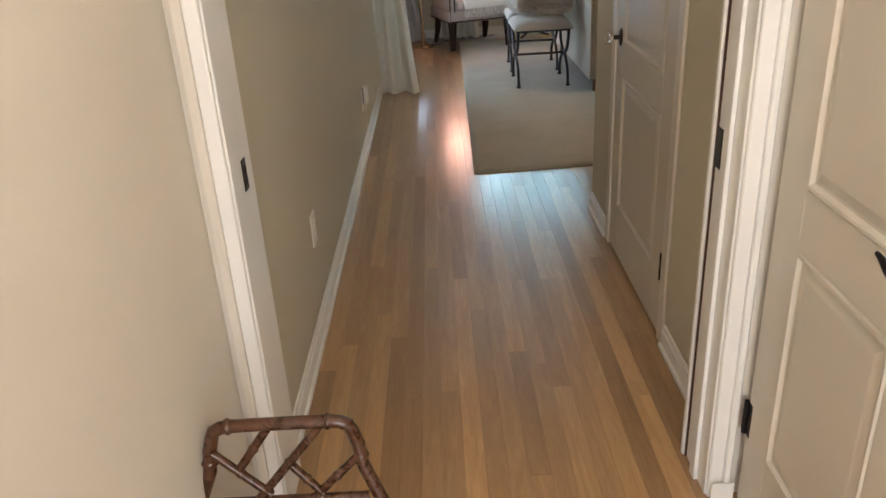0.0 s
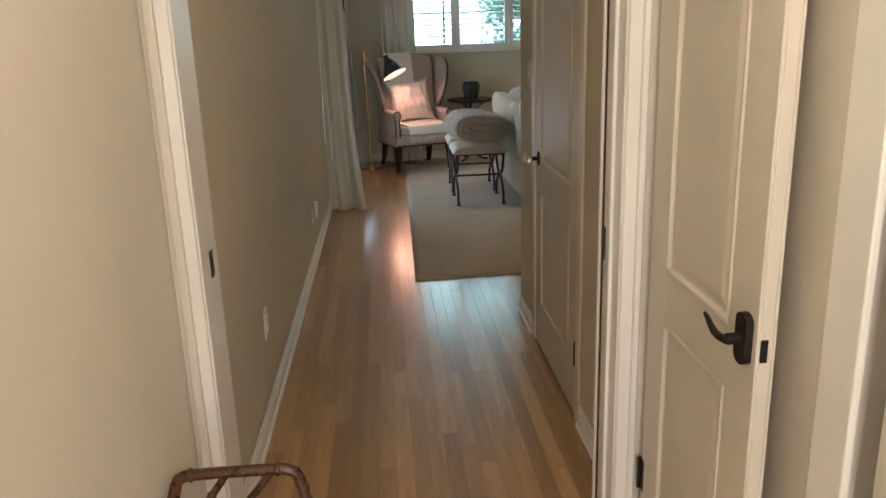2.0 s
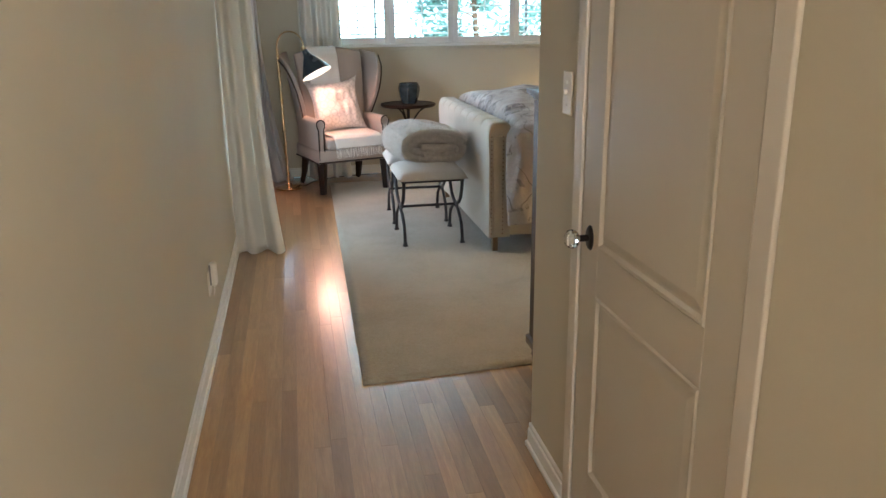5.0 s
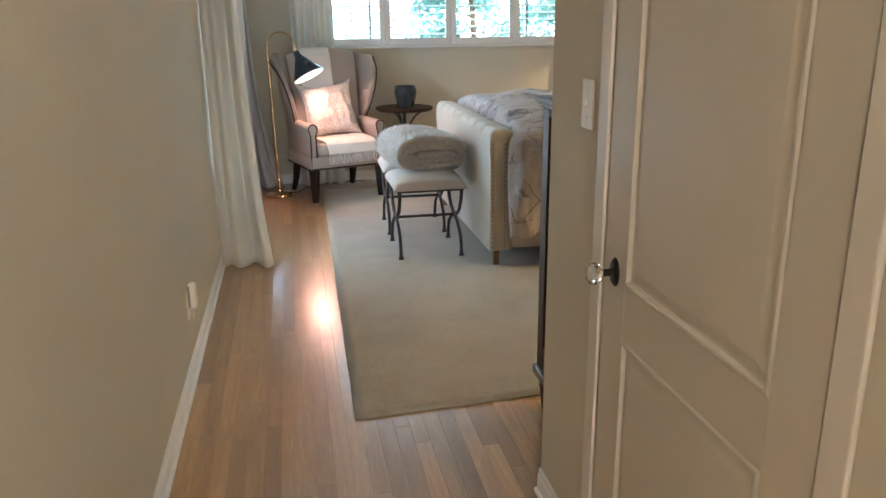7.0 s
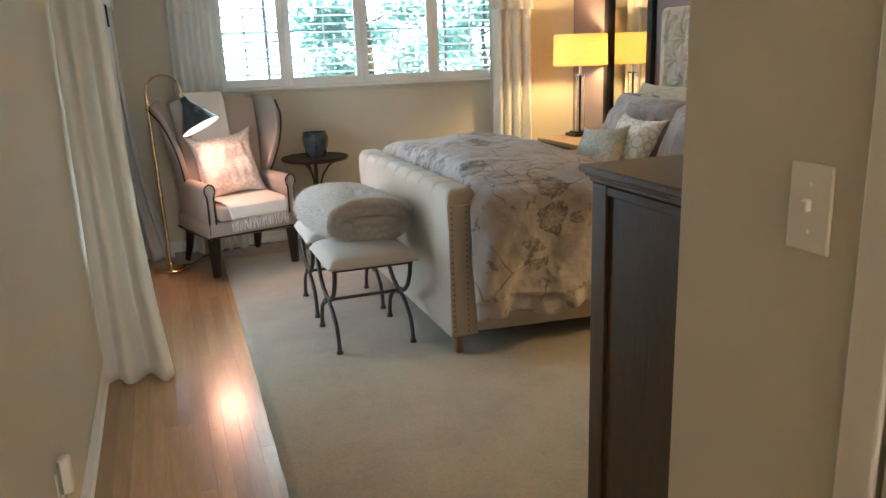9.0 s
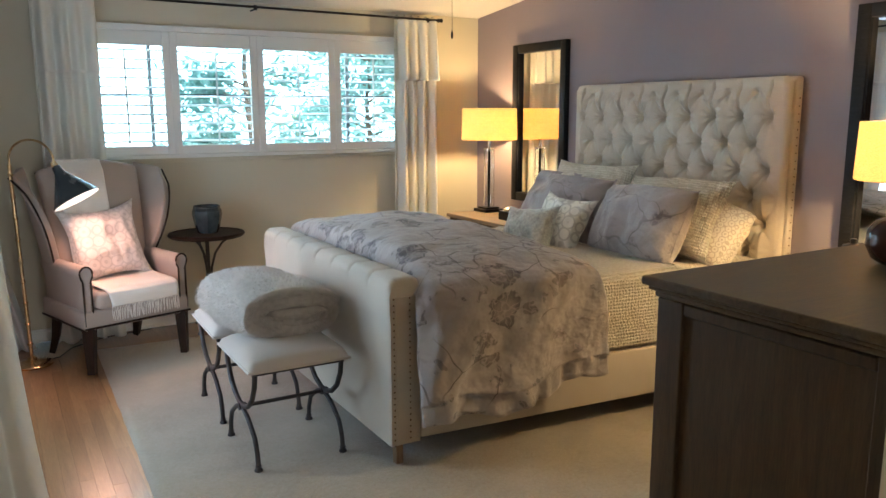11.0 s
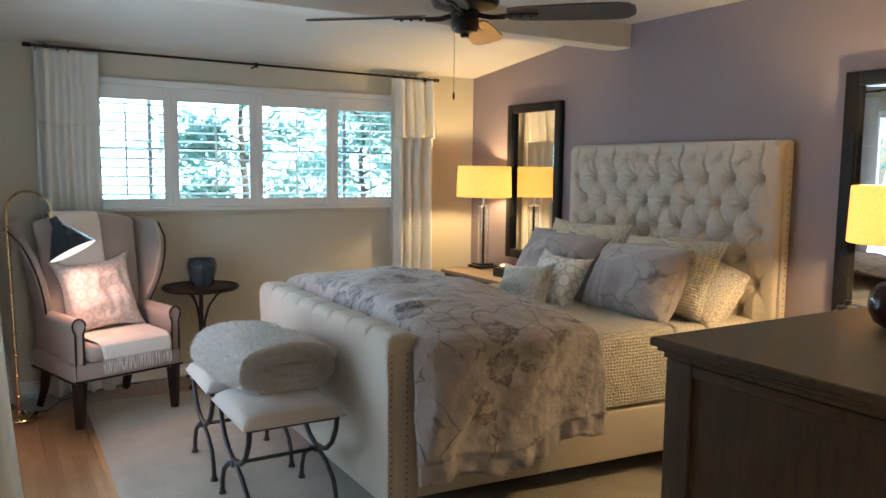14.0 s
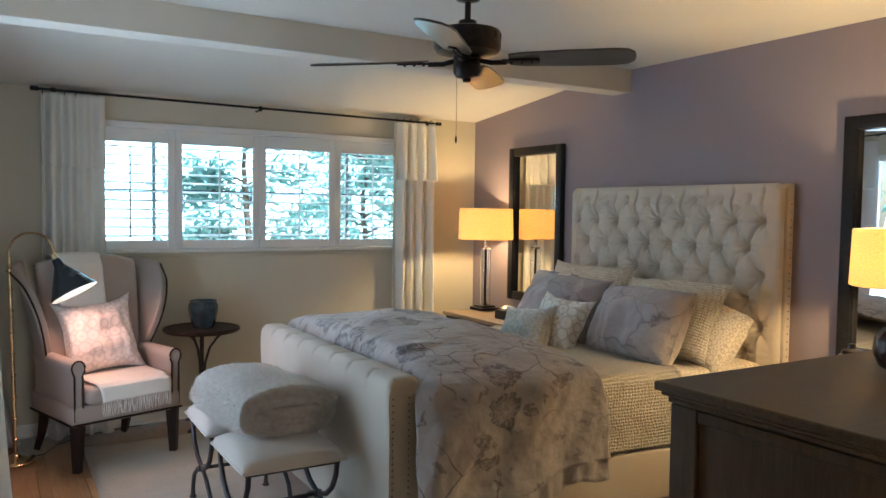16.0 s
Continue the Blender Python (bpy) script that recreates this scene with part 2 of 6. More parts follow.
def floral_mat(name, ground, ink, ink2):
    """Faded printed blooms, leaves and trailing stems on cloth."""
    m, nt, b = base(name, ground, 0.85)
    v = coords(nt)
    def warped(amount, scale):
        wn_ = nt.nodes.new("ShaderNodeTexNoise")
        wn_.inputs["Scale"].default_value = scale
        nt.links.new(v, wn_.inputs["Vector"])
        s = nt.nodes.new("ShaderNodeVectorMath")
        s.operation = "MULTIPLY_ADD"
        s.inputs[1].default_value = (amount, amount, amount)
        nt.links.new(wn_.outputs["Color"], s.inputs[0])
        nt.links.new(v, s.inputs[2])
        return s.outputs[0]

    def cells(vec, scale, feature="F1", spin=(0, 0, 0), stretch=(1, 1, 1)):
        mp = nt.nodes.new("ShaderNodeMapping")
        mp.inputs["Rotation"].default_value = spin
        mp.inputs["Scale"].default_value = stretch
        nt.links.new(vec, mp.inputs["Vector"])
        o = nt.nodes.new("ShaderNodeTexVoronoi")
        o.feature = feature
        o.inputs["Scale"].default_value = scale
        nt.links.new(mp.outputs[0], o.inputs["Vector"])
        return o.outputs["Distance"]

    ruffled = warped(0.10, 16.0)
    wavy = warped(0.22, 4.0)
    K, W = (0, 0, 0), (1, 1, 1)
    veins = ramp(nt, cells(ruffled, 24.0, "DISTANCE_TO_EDGE"), [(0.02, (0.30, 0.30, 0.30)), (0.12, W)])
    bloom = ramp(nt, cells(ruffled, 3.1), [(0.12, (0.55, 0.55, 0.55)), (0.20, W), (0.235, W), (0.25, K)])
    bloom = mix(nt, "MULTIPLY", 1.0, bloom, veins)
    leaf = ramp(nt, cells(ruffled, 4.0, "F1", (0.4, 0.3, 0.7), (1, 2.6, 1.6)), [(0.20, W), (0.23, K)])
    leaf2 = ramp(nt, cells(ruffled, 5.6, "F1", (0.2, 0.9, -0.8), (1, 2.8, 1.6)), [(0.17, W), (0.20, K)])
    stem = ramp(nt, cells(wavy, 4.2, "DISTANCE_TO_EDGE"), [(0.010, W), (0.018, K)])
    leaf = mix(nt, "MULTIPLY", 1.0, leaf, veins)
    leaf2 = mix(nt, "MULTIPLY", 1.0, leaf2, veins)
    part_on = ramp(nt, noise_tex(nt, v, 3.0, 2), [(0.40, K), (0.50, W)])
    col = mix(nt, "MIX", calc(nt, "MULTIPLY", calc(nt, "MULTIPLY", stem, part_on), 0.8), ground, ink2)
    col = mix(nt, "MIX", calc(nt, "MULTIPLY", leaf, 0.7), col, ink2)
    col = mix(nt, "MIX", calc(nt, "MULTIPLY", leaf2, 0.55), col, ink)
    col = mix(nt, "MIX", calc(nt, "MULTIPLY", bloom, 0.8), col, ink)
    col = mix(nt, "MULTIPLY", 1.0, col, ramp(nt, noise_tex(nt, v, 2.4, 4), [(0.3, (0.86, 0.86, 0.88)), (0.7, (1.08, 1.07, 1.05))]))
    nt.links.new(col, b.inputs["Base Color"])
    h = calc(nt, "ADD", noise_tex(nt, v, 8, 3, 0.5), calc(nt, "MULTIPLY", noise_tex(nt, v, 600, 2), 0.03))
    bump(nt, b, h, 0.8, 0.045)
    b.inputs["Sheen Weight"].default_value = 0.3
    return m


def knit_mat():
    """Chunky ribbed coverlet: staggered raised stitches."""
    m, nt, b = base("knit_coverlet", (0.62, 0.55, 0.42), 0.95)
    v = coords(nt, (115, 66, 66))
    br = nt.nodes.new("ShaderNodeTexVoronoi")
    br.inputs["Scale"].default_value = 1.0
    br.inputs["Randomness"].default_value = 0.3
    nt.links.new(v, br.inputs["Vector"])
    # colour darkens between stitches: shade painted into the valleys
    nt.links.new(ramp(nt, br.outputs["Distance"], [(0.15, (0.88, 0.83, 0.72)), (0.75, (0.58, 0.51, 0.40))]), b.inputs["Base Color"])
    inv = calc(nt, "SUBTRACT", 1.0, br.outputs["Distance"])
    bump(nt, b, inv, 1.0, 0.02)
    return m


def zebra_mat():
    m, nt, b = base("zebra_print", (0.8, 0.78, 0.72), 0.8)
    w = nt.nodes.new("ShaderNodeTexWave")
    w.bands_direction = "X"
    w.inputs["Scale"].default_value = 14.0
    w.inputs["Distortion"].default_value = 5.0
    w.inputs["Detail"].default_value = 1.5
    w.inputs["Detail Scale"].default_value = 1.2
    nt.links.new(coords(nt, (1, 0.5, 1), "Object", (0, 0, 0.5)), w.inputs["Vector"])
    nt.links.new(ramp(nt, w.outputs["Fac"], [(0.55, (0.012, 0.010, 0.009)), (0.62, (0.78, 0.75, 0.68))]), b.inputs["Base Color"])
    return m


def leaf_mat():
    m, nt, b = base("leaf_green", (0.10, 0.16, 0.10), 0.5)
    v = coords(nt)
    col = ramp(nt, noise_tex(nt, v, 2.0, 3), [(0.3, (0.10, 0.18, 0.18)), (0.7, (0.19, 0.30, 0.31))])
    tr = nt.nodes.new("ShaderNodeBsdfTranslucent")
    nt.links.new(mix(nt, "MULTIPLY", 1.0, col, (2.2, 2.4, 2.0)), tr.inputs["Color"])
    nt.links.new(col, b.inputs["Base Color"])
    mx = nt.nodes.new("ShaderNodeMixShader")
    mx.inputs[0].default_value = 0.5
    nt.links.new(b.outputs[0], mx.inputs[1])
    nt.links.new(tr.outputs[0], mx.inputs[2])
    nt.links.new(mx.outputs[0], nt.nodes["Material Output"].inputs["Surface"])
    return m


LEAF = leaf_mat()
GLASS = glass_mat()
MIRROR = mirror_mat()
SHADE = shade_mat()
RUG = rug_mat()
RING = ring_mat("ring_print_sheet", (0.70, 0.64, 0.54), (0.44, 0.36, 0.28), 32)
RINGP = ring_mat("ring_print_cushion", (0.68, 0.61, 0.57), (0.53, 0.47, 0.44), 15)
LATT = ring_mat("lattice_print_cushion", (0.74, 0.72, 0.66), (0.48, 0.46, 0.42), 14)
FLORAL = floral_mat("floral_duvet", (0.43, 0.38, 0.36), (0.105, 0.092, 0.10), (0.14, 0.11, 0.10))
FLORALP = floral_mat("floral_sham", (0.39, 0.35, 0.35), (0.19, 0.17, 0.19), (0.24, 0.21, 0.21))
KNIT = knit_mat()
ZEBRA = zebra_mat()
FUR = fabric("faux_fur", (0.64, 0.59, 0.54), 42, 0.24, 0.95, 0.5, 1.0, thin=0.35)
SMALLP = fabric("textured_cushion", (0.55, 0.54, 0.49), 70, 0.4, 0.9, 0.3, 0.9)
POTM = plain("glazed_blue_grey", (0.035, 0.05, 0.058), 0.12, vary=0.5, big=14, relief=0.05)
LAMPIN = glow_mat("lamp_inside_white", (1.0, 0.90, 0.80), 6.0)
# glow for the two added ceiling lights
FOYERGLOW = glow_mat("added_lamp_glass", (1.0, 0.80, 0.58), 3.0)

# ---- mesh helpers ----


def part(name, bm, material, parent=None, label="", smooth=None, at=None):
    me = bpy.data.meshes.new(name)
    if smooth is not None:
        for f in bm.faces:
            f.smooth = True
    bm.normal_update()
    bm.to_mesh(me)
    bm.free()
    if smooth is not None:
        me.set_sharp_from_angle(angle=radians(smooth))
    me.materials.append(material)
    ob = new(name, me)
    if parent is not None:
        ob.parent = parent
    if at is not None:
        ob.matrix_basis = at
    if label:
        ob["label"] = label
    return ob


def thing(name, label, category, m=None, group="", kind=""):
    ob = new(name)
    ob.empty_display_size = 0.1
    if m is not None:
        ob.matrix_basis = m
    return tagged(ob, label, category, group, kind)


def box(x0, x1, y0, y1, z0, z1, bev=0.0, seg=2, bm=None):
    out = bmesh.new() if bm is None else bm
    r = bmesh.ops.create_cube(out, size=1.0)
    for v in r["verts"]:
        v.co = Vector(((x0 + x1) / 2 + v.co.x * (x1 - x0), (y0 + y1) / 2 + v.co.y * (y1 - y0), (z0 + z1) / 2 + v.co.z * (z1 - z0)))
    if bev:
        es = list({e for v in r["verts"] for e in v.link_edges})
        bmesh.ops.bevel(out, geom=es, offset=bev, segments=seg, profile=0.5, affect="EDGES")
    return out


def lathe(profile, n=24, at=(0, 0, 0), bm=None):
    out = bmesh.new() if bm is None else bm
    rings = []
    for r, z in profile:
        if r < 1e-5:
            rings.append([out.verts.new((at[0], at[1], at[2] + z))])
        else:
            rings.append([out.verts.new((at[0] + r * math.cos(6.28318 * k / n), at[1] + r * math.sin(6.28318 * k / n), at[2] + z)) for k in range(n)])
    for a, b in zip(rings, rings[1:]):
        for k in range(n):
            q = [a[k % len(a)], a[(k + 1) % len(a)], b[(k + 1) % len(b)], b[k % len(b)]]
            q = list(dict.fromkeys(q))
            if len(q) > 2:
                out.faces.new(q)
    return out


def tube(pts, r, n=10, bm=None, closed=False):
    """A round bar along the points; r may be one radius or one for each point."""
    out = bmesh.new() if bm is None else bm
    pts = [Vector(p) for p in pts]
    rs = r if isinstance(r, (list, tuple)) else [r] * len(pts)
    rings = []
    up = Vector((0, 0, 1))
    for i, p in enumerate(pts):
        d = (pts[min(i + 1, len(pts) - 1)] - pts[max(i - 1, 0)]).normalized()
        side = d.cross(up)
        if side.length < 0.05:
            side = d.cross(Vector((0, 1, 0)))
        side.normalize()
        nor = side.cross(d).normalized()
        rings.append([out.verts.new(p + rs[i] * (math.cos(6.28318 * k / n) * side + math.sin(6.28318 * k / n) * nor)) for k in range(n)])
    for a, b in zip(rings, rings[1:]):
        for k in range(n):
            out.faces.new((a[k], a[(k + 1) % n], b[(k + 1) % n], b[k]))
    out.faces.new(rings[0])
    out.faces.new(list(reversed(rings[-1])))
    return out


def surf(nu, nv, f, bm=None):
    out = bmesh.new() if bm is None else bm
    g = [[out.verts.new(f(i / nu, j / nv)) for j in range(nv + 1)] for i in range(nu + 1)]
    for i in range(nu):
        for j in range(nv):
            out.faces.new((g[i][j], g[i + 1][j], g[i + 1][j + 1], g[i][j + 1]))
    return out


def prism(outline, axis, a, b, bm=None):
    """A flat outline drawn out along x, y or z from a to b."""
    out = bmesh.new() if bm is None else bm

    def put(p, w):
        return {"x": (w, p[0], p[1]), "y": (p[0], w, p[1]), "z": (p[0], p[1], w)}[axis]

    lo = [out.verts.new(put(p, a)) for p in outline]
    hi = [out.verts.new(put(p, b)) for p in outline]
    n = len(outline)
    for k in range(n):
        out.faces.new((lo[k], lo[(k + 1) % n], hi[(k + 1) % n], hi[k]))
    out.faces.new(lo)
    out.faces.new(hi)
    bmesh.ops.recalc_face_normals(out, faces=out.faces[:])
    return out


def fix(bm):
    bmesh.ops.recalc_face_normals(bm, faces=bm.faces[:])
    return bm


def arc(c, r, a0, a1, n, plane="xz"):
    out = []
    for k in range(n + 1):
        a = radians(a0 + (a1 - a0) * k / n)
        u, w = r * math.cos(a), r * math.sin(a)
        out.append({"xz": (c[0] + u, c[1], c[2] + w), "yz": (c[0], c[1] + u, c[2] + w), "xy": (c[0] + u, c[1] + w, c[2])}[plane])
    return out


def wobble(p, scale, amp, seed=0.0):
    q = Vector((p[0] * scale + seed, p[1] * scale + seed * 1.7, p[2] * scale))
    return amp * noise.noise(q)

# ---- structure ----
XL, XR, YW, YD, HX = -0.465, 3.325, 8.485, 3.45, 0.695
ZC = 2.41


def slab(name, material, dims, label="", category="wall", bev=0.0):
    ob = part(name, box(*dims, bev), material)
    return tagged(ob, label, category, "", "structure")


def slope_z(y):
    return 2.235 + (YW - y) * 0.108


# floor: dark subfloor, boards are laid on it further down
OAKB = wood("oak_base", (0.25, 0.14, 0.06), (0.42, 0.26, 0.14), (14, 1, 14), 0.45)
floor = slab("floor", OAKB, (XL - 0.14, XR + 0.14, YD - 0.12, YW + 0.14, -0.12, -0.012), "narrow oak strip floor boards with a satin finish", "floor")
part("floor_section", box(-0.75, 1.6, -2.2, YD - 0.12, -0.12, -0.012), OAKB, floor)

# window wall with its opening
WX0, WX1, WZ0, WZ1 = 0.26, 2.66, 1.19, 2.02
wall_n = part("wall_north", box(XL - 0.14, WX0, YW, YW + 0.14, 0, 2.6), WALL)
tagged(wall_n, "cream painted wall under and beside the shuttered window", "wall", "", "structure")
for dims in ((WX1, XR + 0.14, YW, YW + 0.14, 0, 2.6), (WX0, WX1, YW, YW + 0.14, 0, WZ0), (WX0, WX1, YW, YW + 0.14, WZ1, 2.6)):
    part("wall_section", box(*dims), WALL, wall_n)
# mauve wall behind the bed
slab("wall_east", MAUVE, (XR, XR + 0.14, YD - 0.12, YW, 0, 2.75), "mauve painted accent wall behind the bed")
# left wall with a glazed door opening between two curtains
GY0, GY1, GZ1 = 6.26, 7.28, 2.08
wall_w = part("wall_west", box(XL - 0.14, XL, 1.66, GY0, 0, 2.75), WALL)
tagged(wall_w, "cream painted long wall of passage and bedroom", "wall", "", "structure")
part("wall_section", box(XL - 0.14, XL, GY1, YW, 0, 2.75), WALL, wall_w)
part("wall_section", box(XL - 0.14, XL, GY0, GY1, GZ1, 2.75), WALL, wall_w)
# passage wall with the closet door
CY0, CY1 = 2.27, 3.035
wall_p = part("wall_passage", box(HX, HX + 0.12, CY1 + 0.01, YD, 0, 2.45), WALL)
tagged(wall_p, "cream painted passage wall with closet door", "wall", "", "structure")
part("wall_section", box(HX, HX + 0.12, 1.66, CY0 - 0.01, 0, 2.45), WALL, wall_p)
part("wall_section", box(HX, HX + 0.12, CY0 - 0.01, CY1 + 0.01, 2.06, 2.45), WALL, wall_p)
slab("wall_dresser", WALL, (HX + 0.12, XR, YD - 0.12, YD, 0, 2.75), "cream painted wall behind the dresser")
slab("wall_closet", WALL, (HX + 0.75, HX + 0.85, 1.66, YD - 0.12, 0, 2.45), "plain closet back wall")
# doorway wall
DXL, DXR, DY0, DY1 = -0.429, 0.605, 1.52, 1.66
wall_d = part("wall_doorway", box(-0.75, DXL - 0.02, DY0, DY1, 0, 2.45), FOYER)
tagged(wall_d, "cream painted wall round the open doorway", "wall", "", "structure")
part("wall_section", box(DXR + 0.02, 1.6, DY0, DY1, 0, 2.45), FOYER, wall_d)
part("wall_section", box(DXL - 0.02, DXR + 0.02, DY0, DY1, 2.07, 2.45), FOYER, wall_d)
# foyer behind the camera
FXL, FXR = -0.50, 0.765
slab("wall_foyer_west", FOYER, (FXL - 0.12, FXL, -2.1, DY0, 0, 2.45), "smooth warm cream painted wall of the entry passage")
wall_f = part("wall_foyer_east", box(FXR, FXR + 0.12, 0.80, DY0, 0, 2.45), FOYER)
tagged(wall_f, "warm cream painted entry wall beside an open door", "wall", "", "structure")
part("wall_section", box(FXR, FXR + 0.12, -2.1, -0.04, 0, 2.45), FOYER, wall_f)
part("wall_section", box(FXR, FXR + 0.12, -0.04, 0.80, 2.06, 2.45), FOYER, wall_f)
# opening is assumed, cut here to let daylight in from behind
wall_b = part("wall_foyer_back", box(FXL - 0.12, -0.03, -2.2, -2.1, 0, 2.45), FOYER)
tagged(wall_b, "plain cream entry wall with an assumed, unseen opening for daylight", "wall", "", "structure")
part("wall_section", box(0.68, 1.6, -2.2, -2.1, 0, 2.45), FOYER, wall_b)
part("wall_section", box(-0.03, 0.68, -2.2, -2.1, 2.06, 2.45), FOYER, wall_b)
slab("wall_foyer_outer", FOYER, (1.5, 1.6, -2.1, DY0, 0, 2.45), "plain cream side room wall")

# ceilings and beam
slab("ceiling_foyer", CEIL, (-0.75, 1.6, -2.2, DY1, 2.44, 2.56), "flat white painted ceiling", "ceiling")
slab("ceiling_main", CEIL, (XL, XR, DY1, 6.66, ZC, ZC + 0.12), "flat off-white painted ceiling", "ceiling")
lo = prism([(6.80, slope_z(6.80)), (YW, slope_z(YW)), (YW, 2.75), (6.80, 2.75)], "x", XL, XR)
tagged(part("ceiling_slope", lo, CEIL), "sloping off-white painted ceiling above the window", "ceiling", "", "structure")
slab("ceiling_beam", CEIL, (XL, XR, 6.655, 6.815, 2.262, 2.75), "boxed painted ceiling beam", "beam", 0.004)
slab("roof_cap", STUCCO, (XL - 0.4, XR + 0.4, 1.5, YW + 0.25, 2.752, 2.86), "flat roof deck with shallow eaves", "roof")

# baseboards: body with a small rounded top strip

def baseboard(name, p0, p1, nx, ny, h=0.085):
    (ax, ay), (bx, by) = p0, p1
    bm = bmesh.new()
    for t0, t1, z0, z1 in ((0.0, 0.013, 0.0, h - 0.02), (0.0, 0.009, h - 0.02, h), (0.0, 0.022, 0.0, 0.018)):
        xs = sorted((ax + nx * t0, bx + nx * t1)) if nx else sorted((ax, bx))
        ys = sorted((ay + ny * t0, by + ny * t1)) if ny else sorted((ay, by))
        box(xs[0], xs[1], ys[0], ys[1], z0, z1, 0.003, 1, bm)
    ob = part(name, bm, WHITE)
    return tagged(ob, "white painted wooden baseboard with shoe moulding", "baseboard", "baseboards", "structure")


baseboard("baseboard", (XL, DY1), (XL, GY0 - 0.08), 1, 0)
baseboard("baseboard", (HX, CY1 + 0.065), (HX, YD), -1, 0)
baseboard("baseboard", (HX, DY1 + 0.01), (HX, CY0 - 0.065), -1, 0)
baseboard("baseboard", (XL, YW), (XR, YW), 0, -1)
baseboard("baseboard", (XR, YD), (XR, YW - 0.02), -1, 0)
baseboard("baseboard", (HX + 0.12, YD), (XR - 0.02, YD), 0, 1)
baseboard("baseboard", (FXL, -2.1), (FXL, DY0 - 0.03), 1, 0)

# doorway trim: jambs, stops and stepped casings
trim = thing("doorway_trim", "white painted door jamb and stepped casing of the open doorway", "door frame", kind="structure")
part("jamb", box(DXL - 0.02, DXL, DY0 - 0.002, DY1 + 0.03, 0, 2.05, 0.002, 1), WHITE, trim)
part("jamb", box(DXR, DXR + 0.02, DY0 - 0.002, DY1 + 0.002, 0, 2.05, 0.002, 1), WHITE, trim)
part("head_jamb", box(DXL - 0.02, DXR + 0.02, DY0 - 0.002, DY1 + 0.002, 2.05, 2.07), WHITE, trim)
for a, b, t in ((0.0, 0.034, 0.014), (0.034, 0.05, 0.023)):
    part("casing", box(DXR + 0.004 + a, DXR + 0.004 + b, DY0 - t, DY0 - 0.003, 0, 2.06 + b, 0.003, 1), WHITE, trim)
part("casing", box(DXL - 0.034, DXL - 0.004, DY0 - 0.016, DY0 - 0.003, 0, 2.1, 0.004, 2), WHITE, trim)
part("casing", box(DXL - 0.058, DXL - 0.034, DY0 - 0.022, DY0 - 0.003, 0, 2.13, 0.006, 2), DOORP, trim)
part("door_stop", box(DXR - 0.011, DXR - 0.0005, DY0 + 0.05, DY0 + 0.085, 0, 2.049, 0.002, 1), WHITE, trim)
part("back_casing", box(DXR - 0.010, DXR + 0.07, DY1 + 0.007, DY1 + 0.025, 0, 2.1, 0.003, 1), WHITE, trim)
# solid dark strip standing in for the slit between jamb and back casing
part("gap", box(DXR - 0.004, DXR + 0.05, DY1 + 0.0025, DY1 + 0.0065, 0, 2.05), wood("dark_slit_strip", (0.05, 0.016, 0.01), (0.09, 0.03, 0.018)), trim, "thin dark red-brown strip along the jamb")
part("strike_plate", box(DXL, DXL + 0.0025, 1.600, 1.632, 0.835, 0.905, 0.001, 1), BLACK, trim, "dark bronze strike plate")
# hole is a near-black plate, its depth only painted
part("strike_hole", box(DXL + 0.0026, DXL + 0.003, 1.608, 1.624, 0.85, 0.89), DARKIN, trim)
part("hinge", box(DXR - 0.003, DXR + 0.003, DY1 - 0.03, DY1 + 0.006, 0.815, 0.905, 0.001, 1), BLACK, trim, "dark bronze hinge")
part("plinth_block", box(DXR + 0.006, DXR + 0.062, DY0 - 0.032, DY0 - 0.0245, 0, 0.055, 0.004, 2), WHITE, trim)


def panel_door(name, label, width, height, thick, m, mat_, hinges, group=""):
    """A two-panel moulded door: local x along the width, y through it, hinge edge at x = 0."""
    d = thing(name, label, "door", m, group, "structure")
    t = thick / 2
    part("door_leaf", box(0, width, -t + 0.006, t - 0.006, 0.012, height, 0.002, 1), mat_, d)
    st, rails = 0.115, ((0.012, 0.215), (0.735, 0.86), (height - 0.13, height))
    for side in (-1, 1):
        y0, y1 = sorted((side * (t - 0.006), side * t))
        for x0, x1 in ((0, st), (width - st, width)):
            part("stile", box(x0, x1, y0, y1, 0.012, height, 0.0015, 1), mat_, d)
        for z0, z1 in rails:
            part("rail", box(st, width - st, y0, y1, z0, z1, 0.0015, 1), mat_, d)
        for z0, z1 in ((0.215, 0.735), (0.86, height - 0.13)):
            bm = bmesh.new()
            # ogee moulding ring and raised field
            rings = []
            for inset, dep in ((0.0, 0.0), (0.005, -0.0035), (0.011, -0.003), (0.017, 0.0055), (0.023, 0.0058), (0.042, 0.001), (0.045, 0.0005)):
                yy = side * (t - dep)
                rings.append([bm.verts.new(p) for p in ((st + inset, yy, z0 + inset), (width - st - inset, yy, z0 + inset), (width - st - inset, yy, z1 - inset), (st + inset, yy, z1 - inset))])
            for a, b in zip(rings, rings[1:]):
                for k in range(4):
                    bm.faces.new((a[k], a[(k + 1) % 4], b[(k + 1) % 4], b[k]))
            bm.faces.new(rings[-1])
            part("panel", fix(bm), mat_, d)
    for z in hinges:
        bm = tube([(-0.004, -t - 0.004, z - 0.045), (-0.004, -t - 0.004, z + 0.045)], 0.006, 8)
        box(-0.003, 0.02, -t - 0.0012, -t + 0.001, z - 0.045, z + 0.045, bm=bm)
        part("hinge", bm, BLACK, d, "dark bronze butt hinge")
    return d


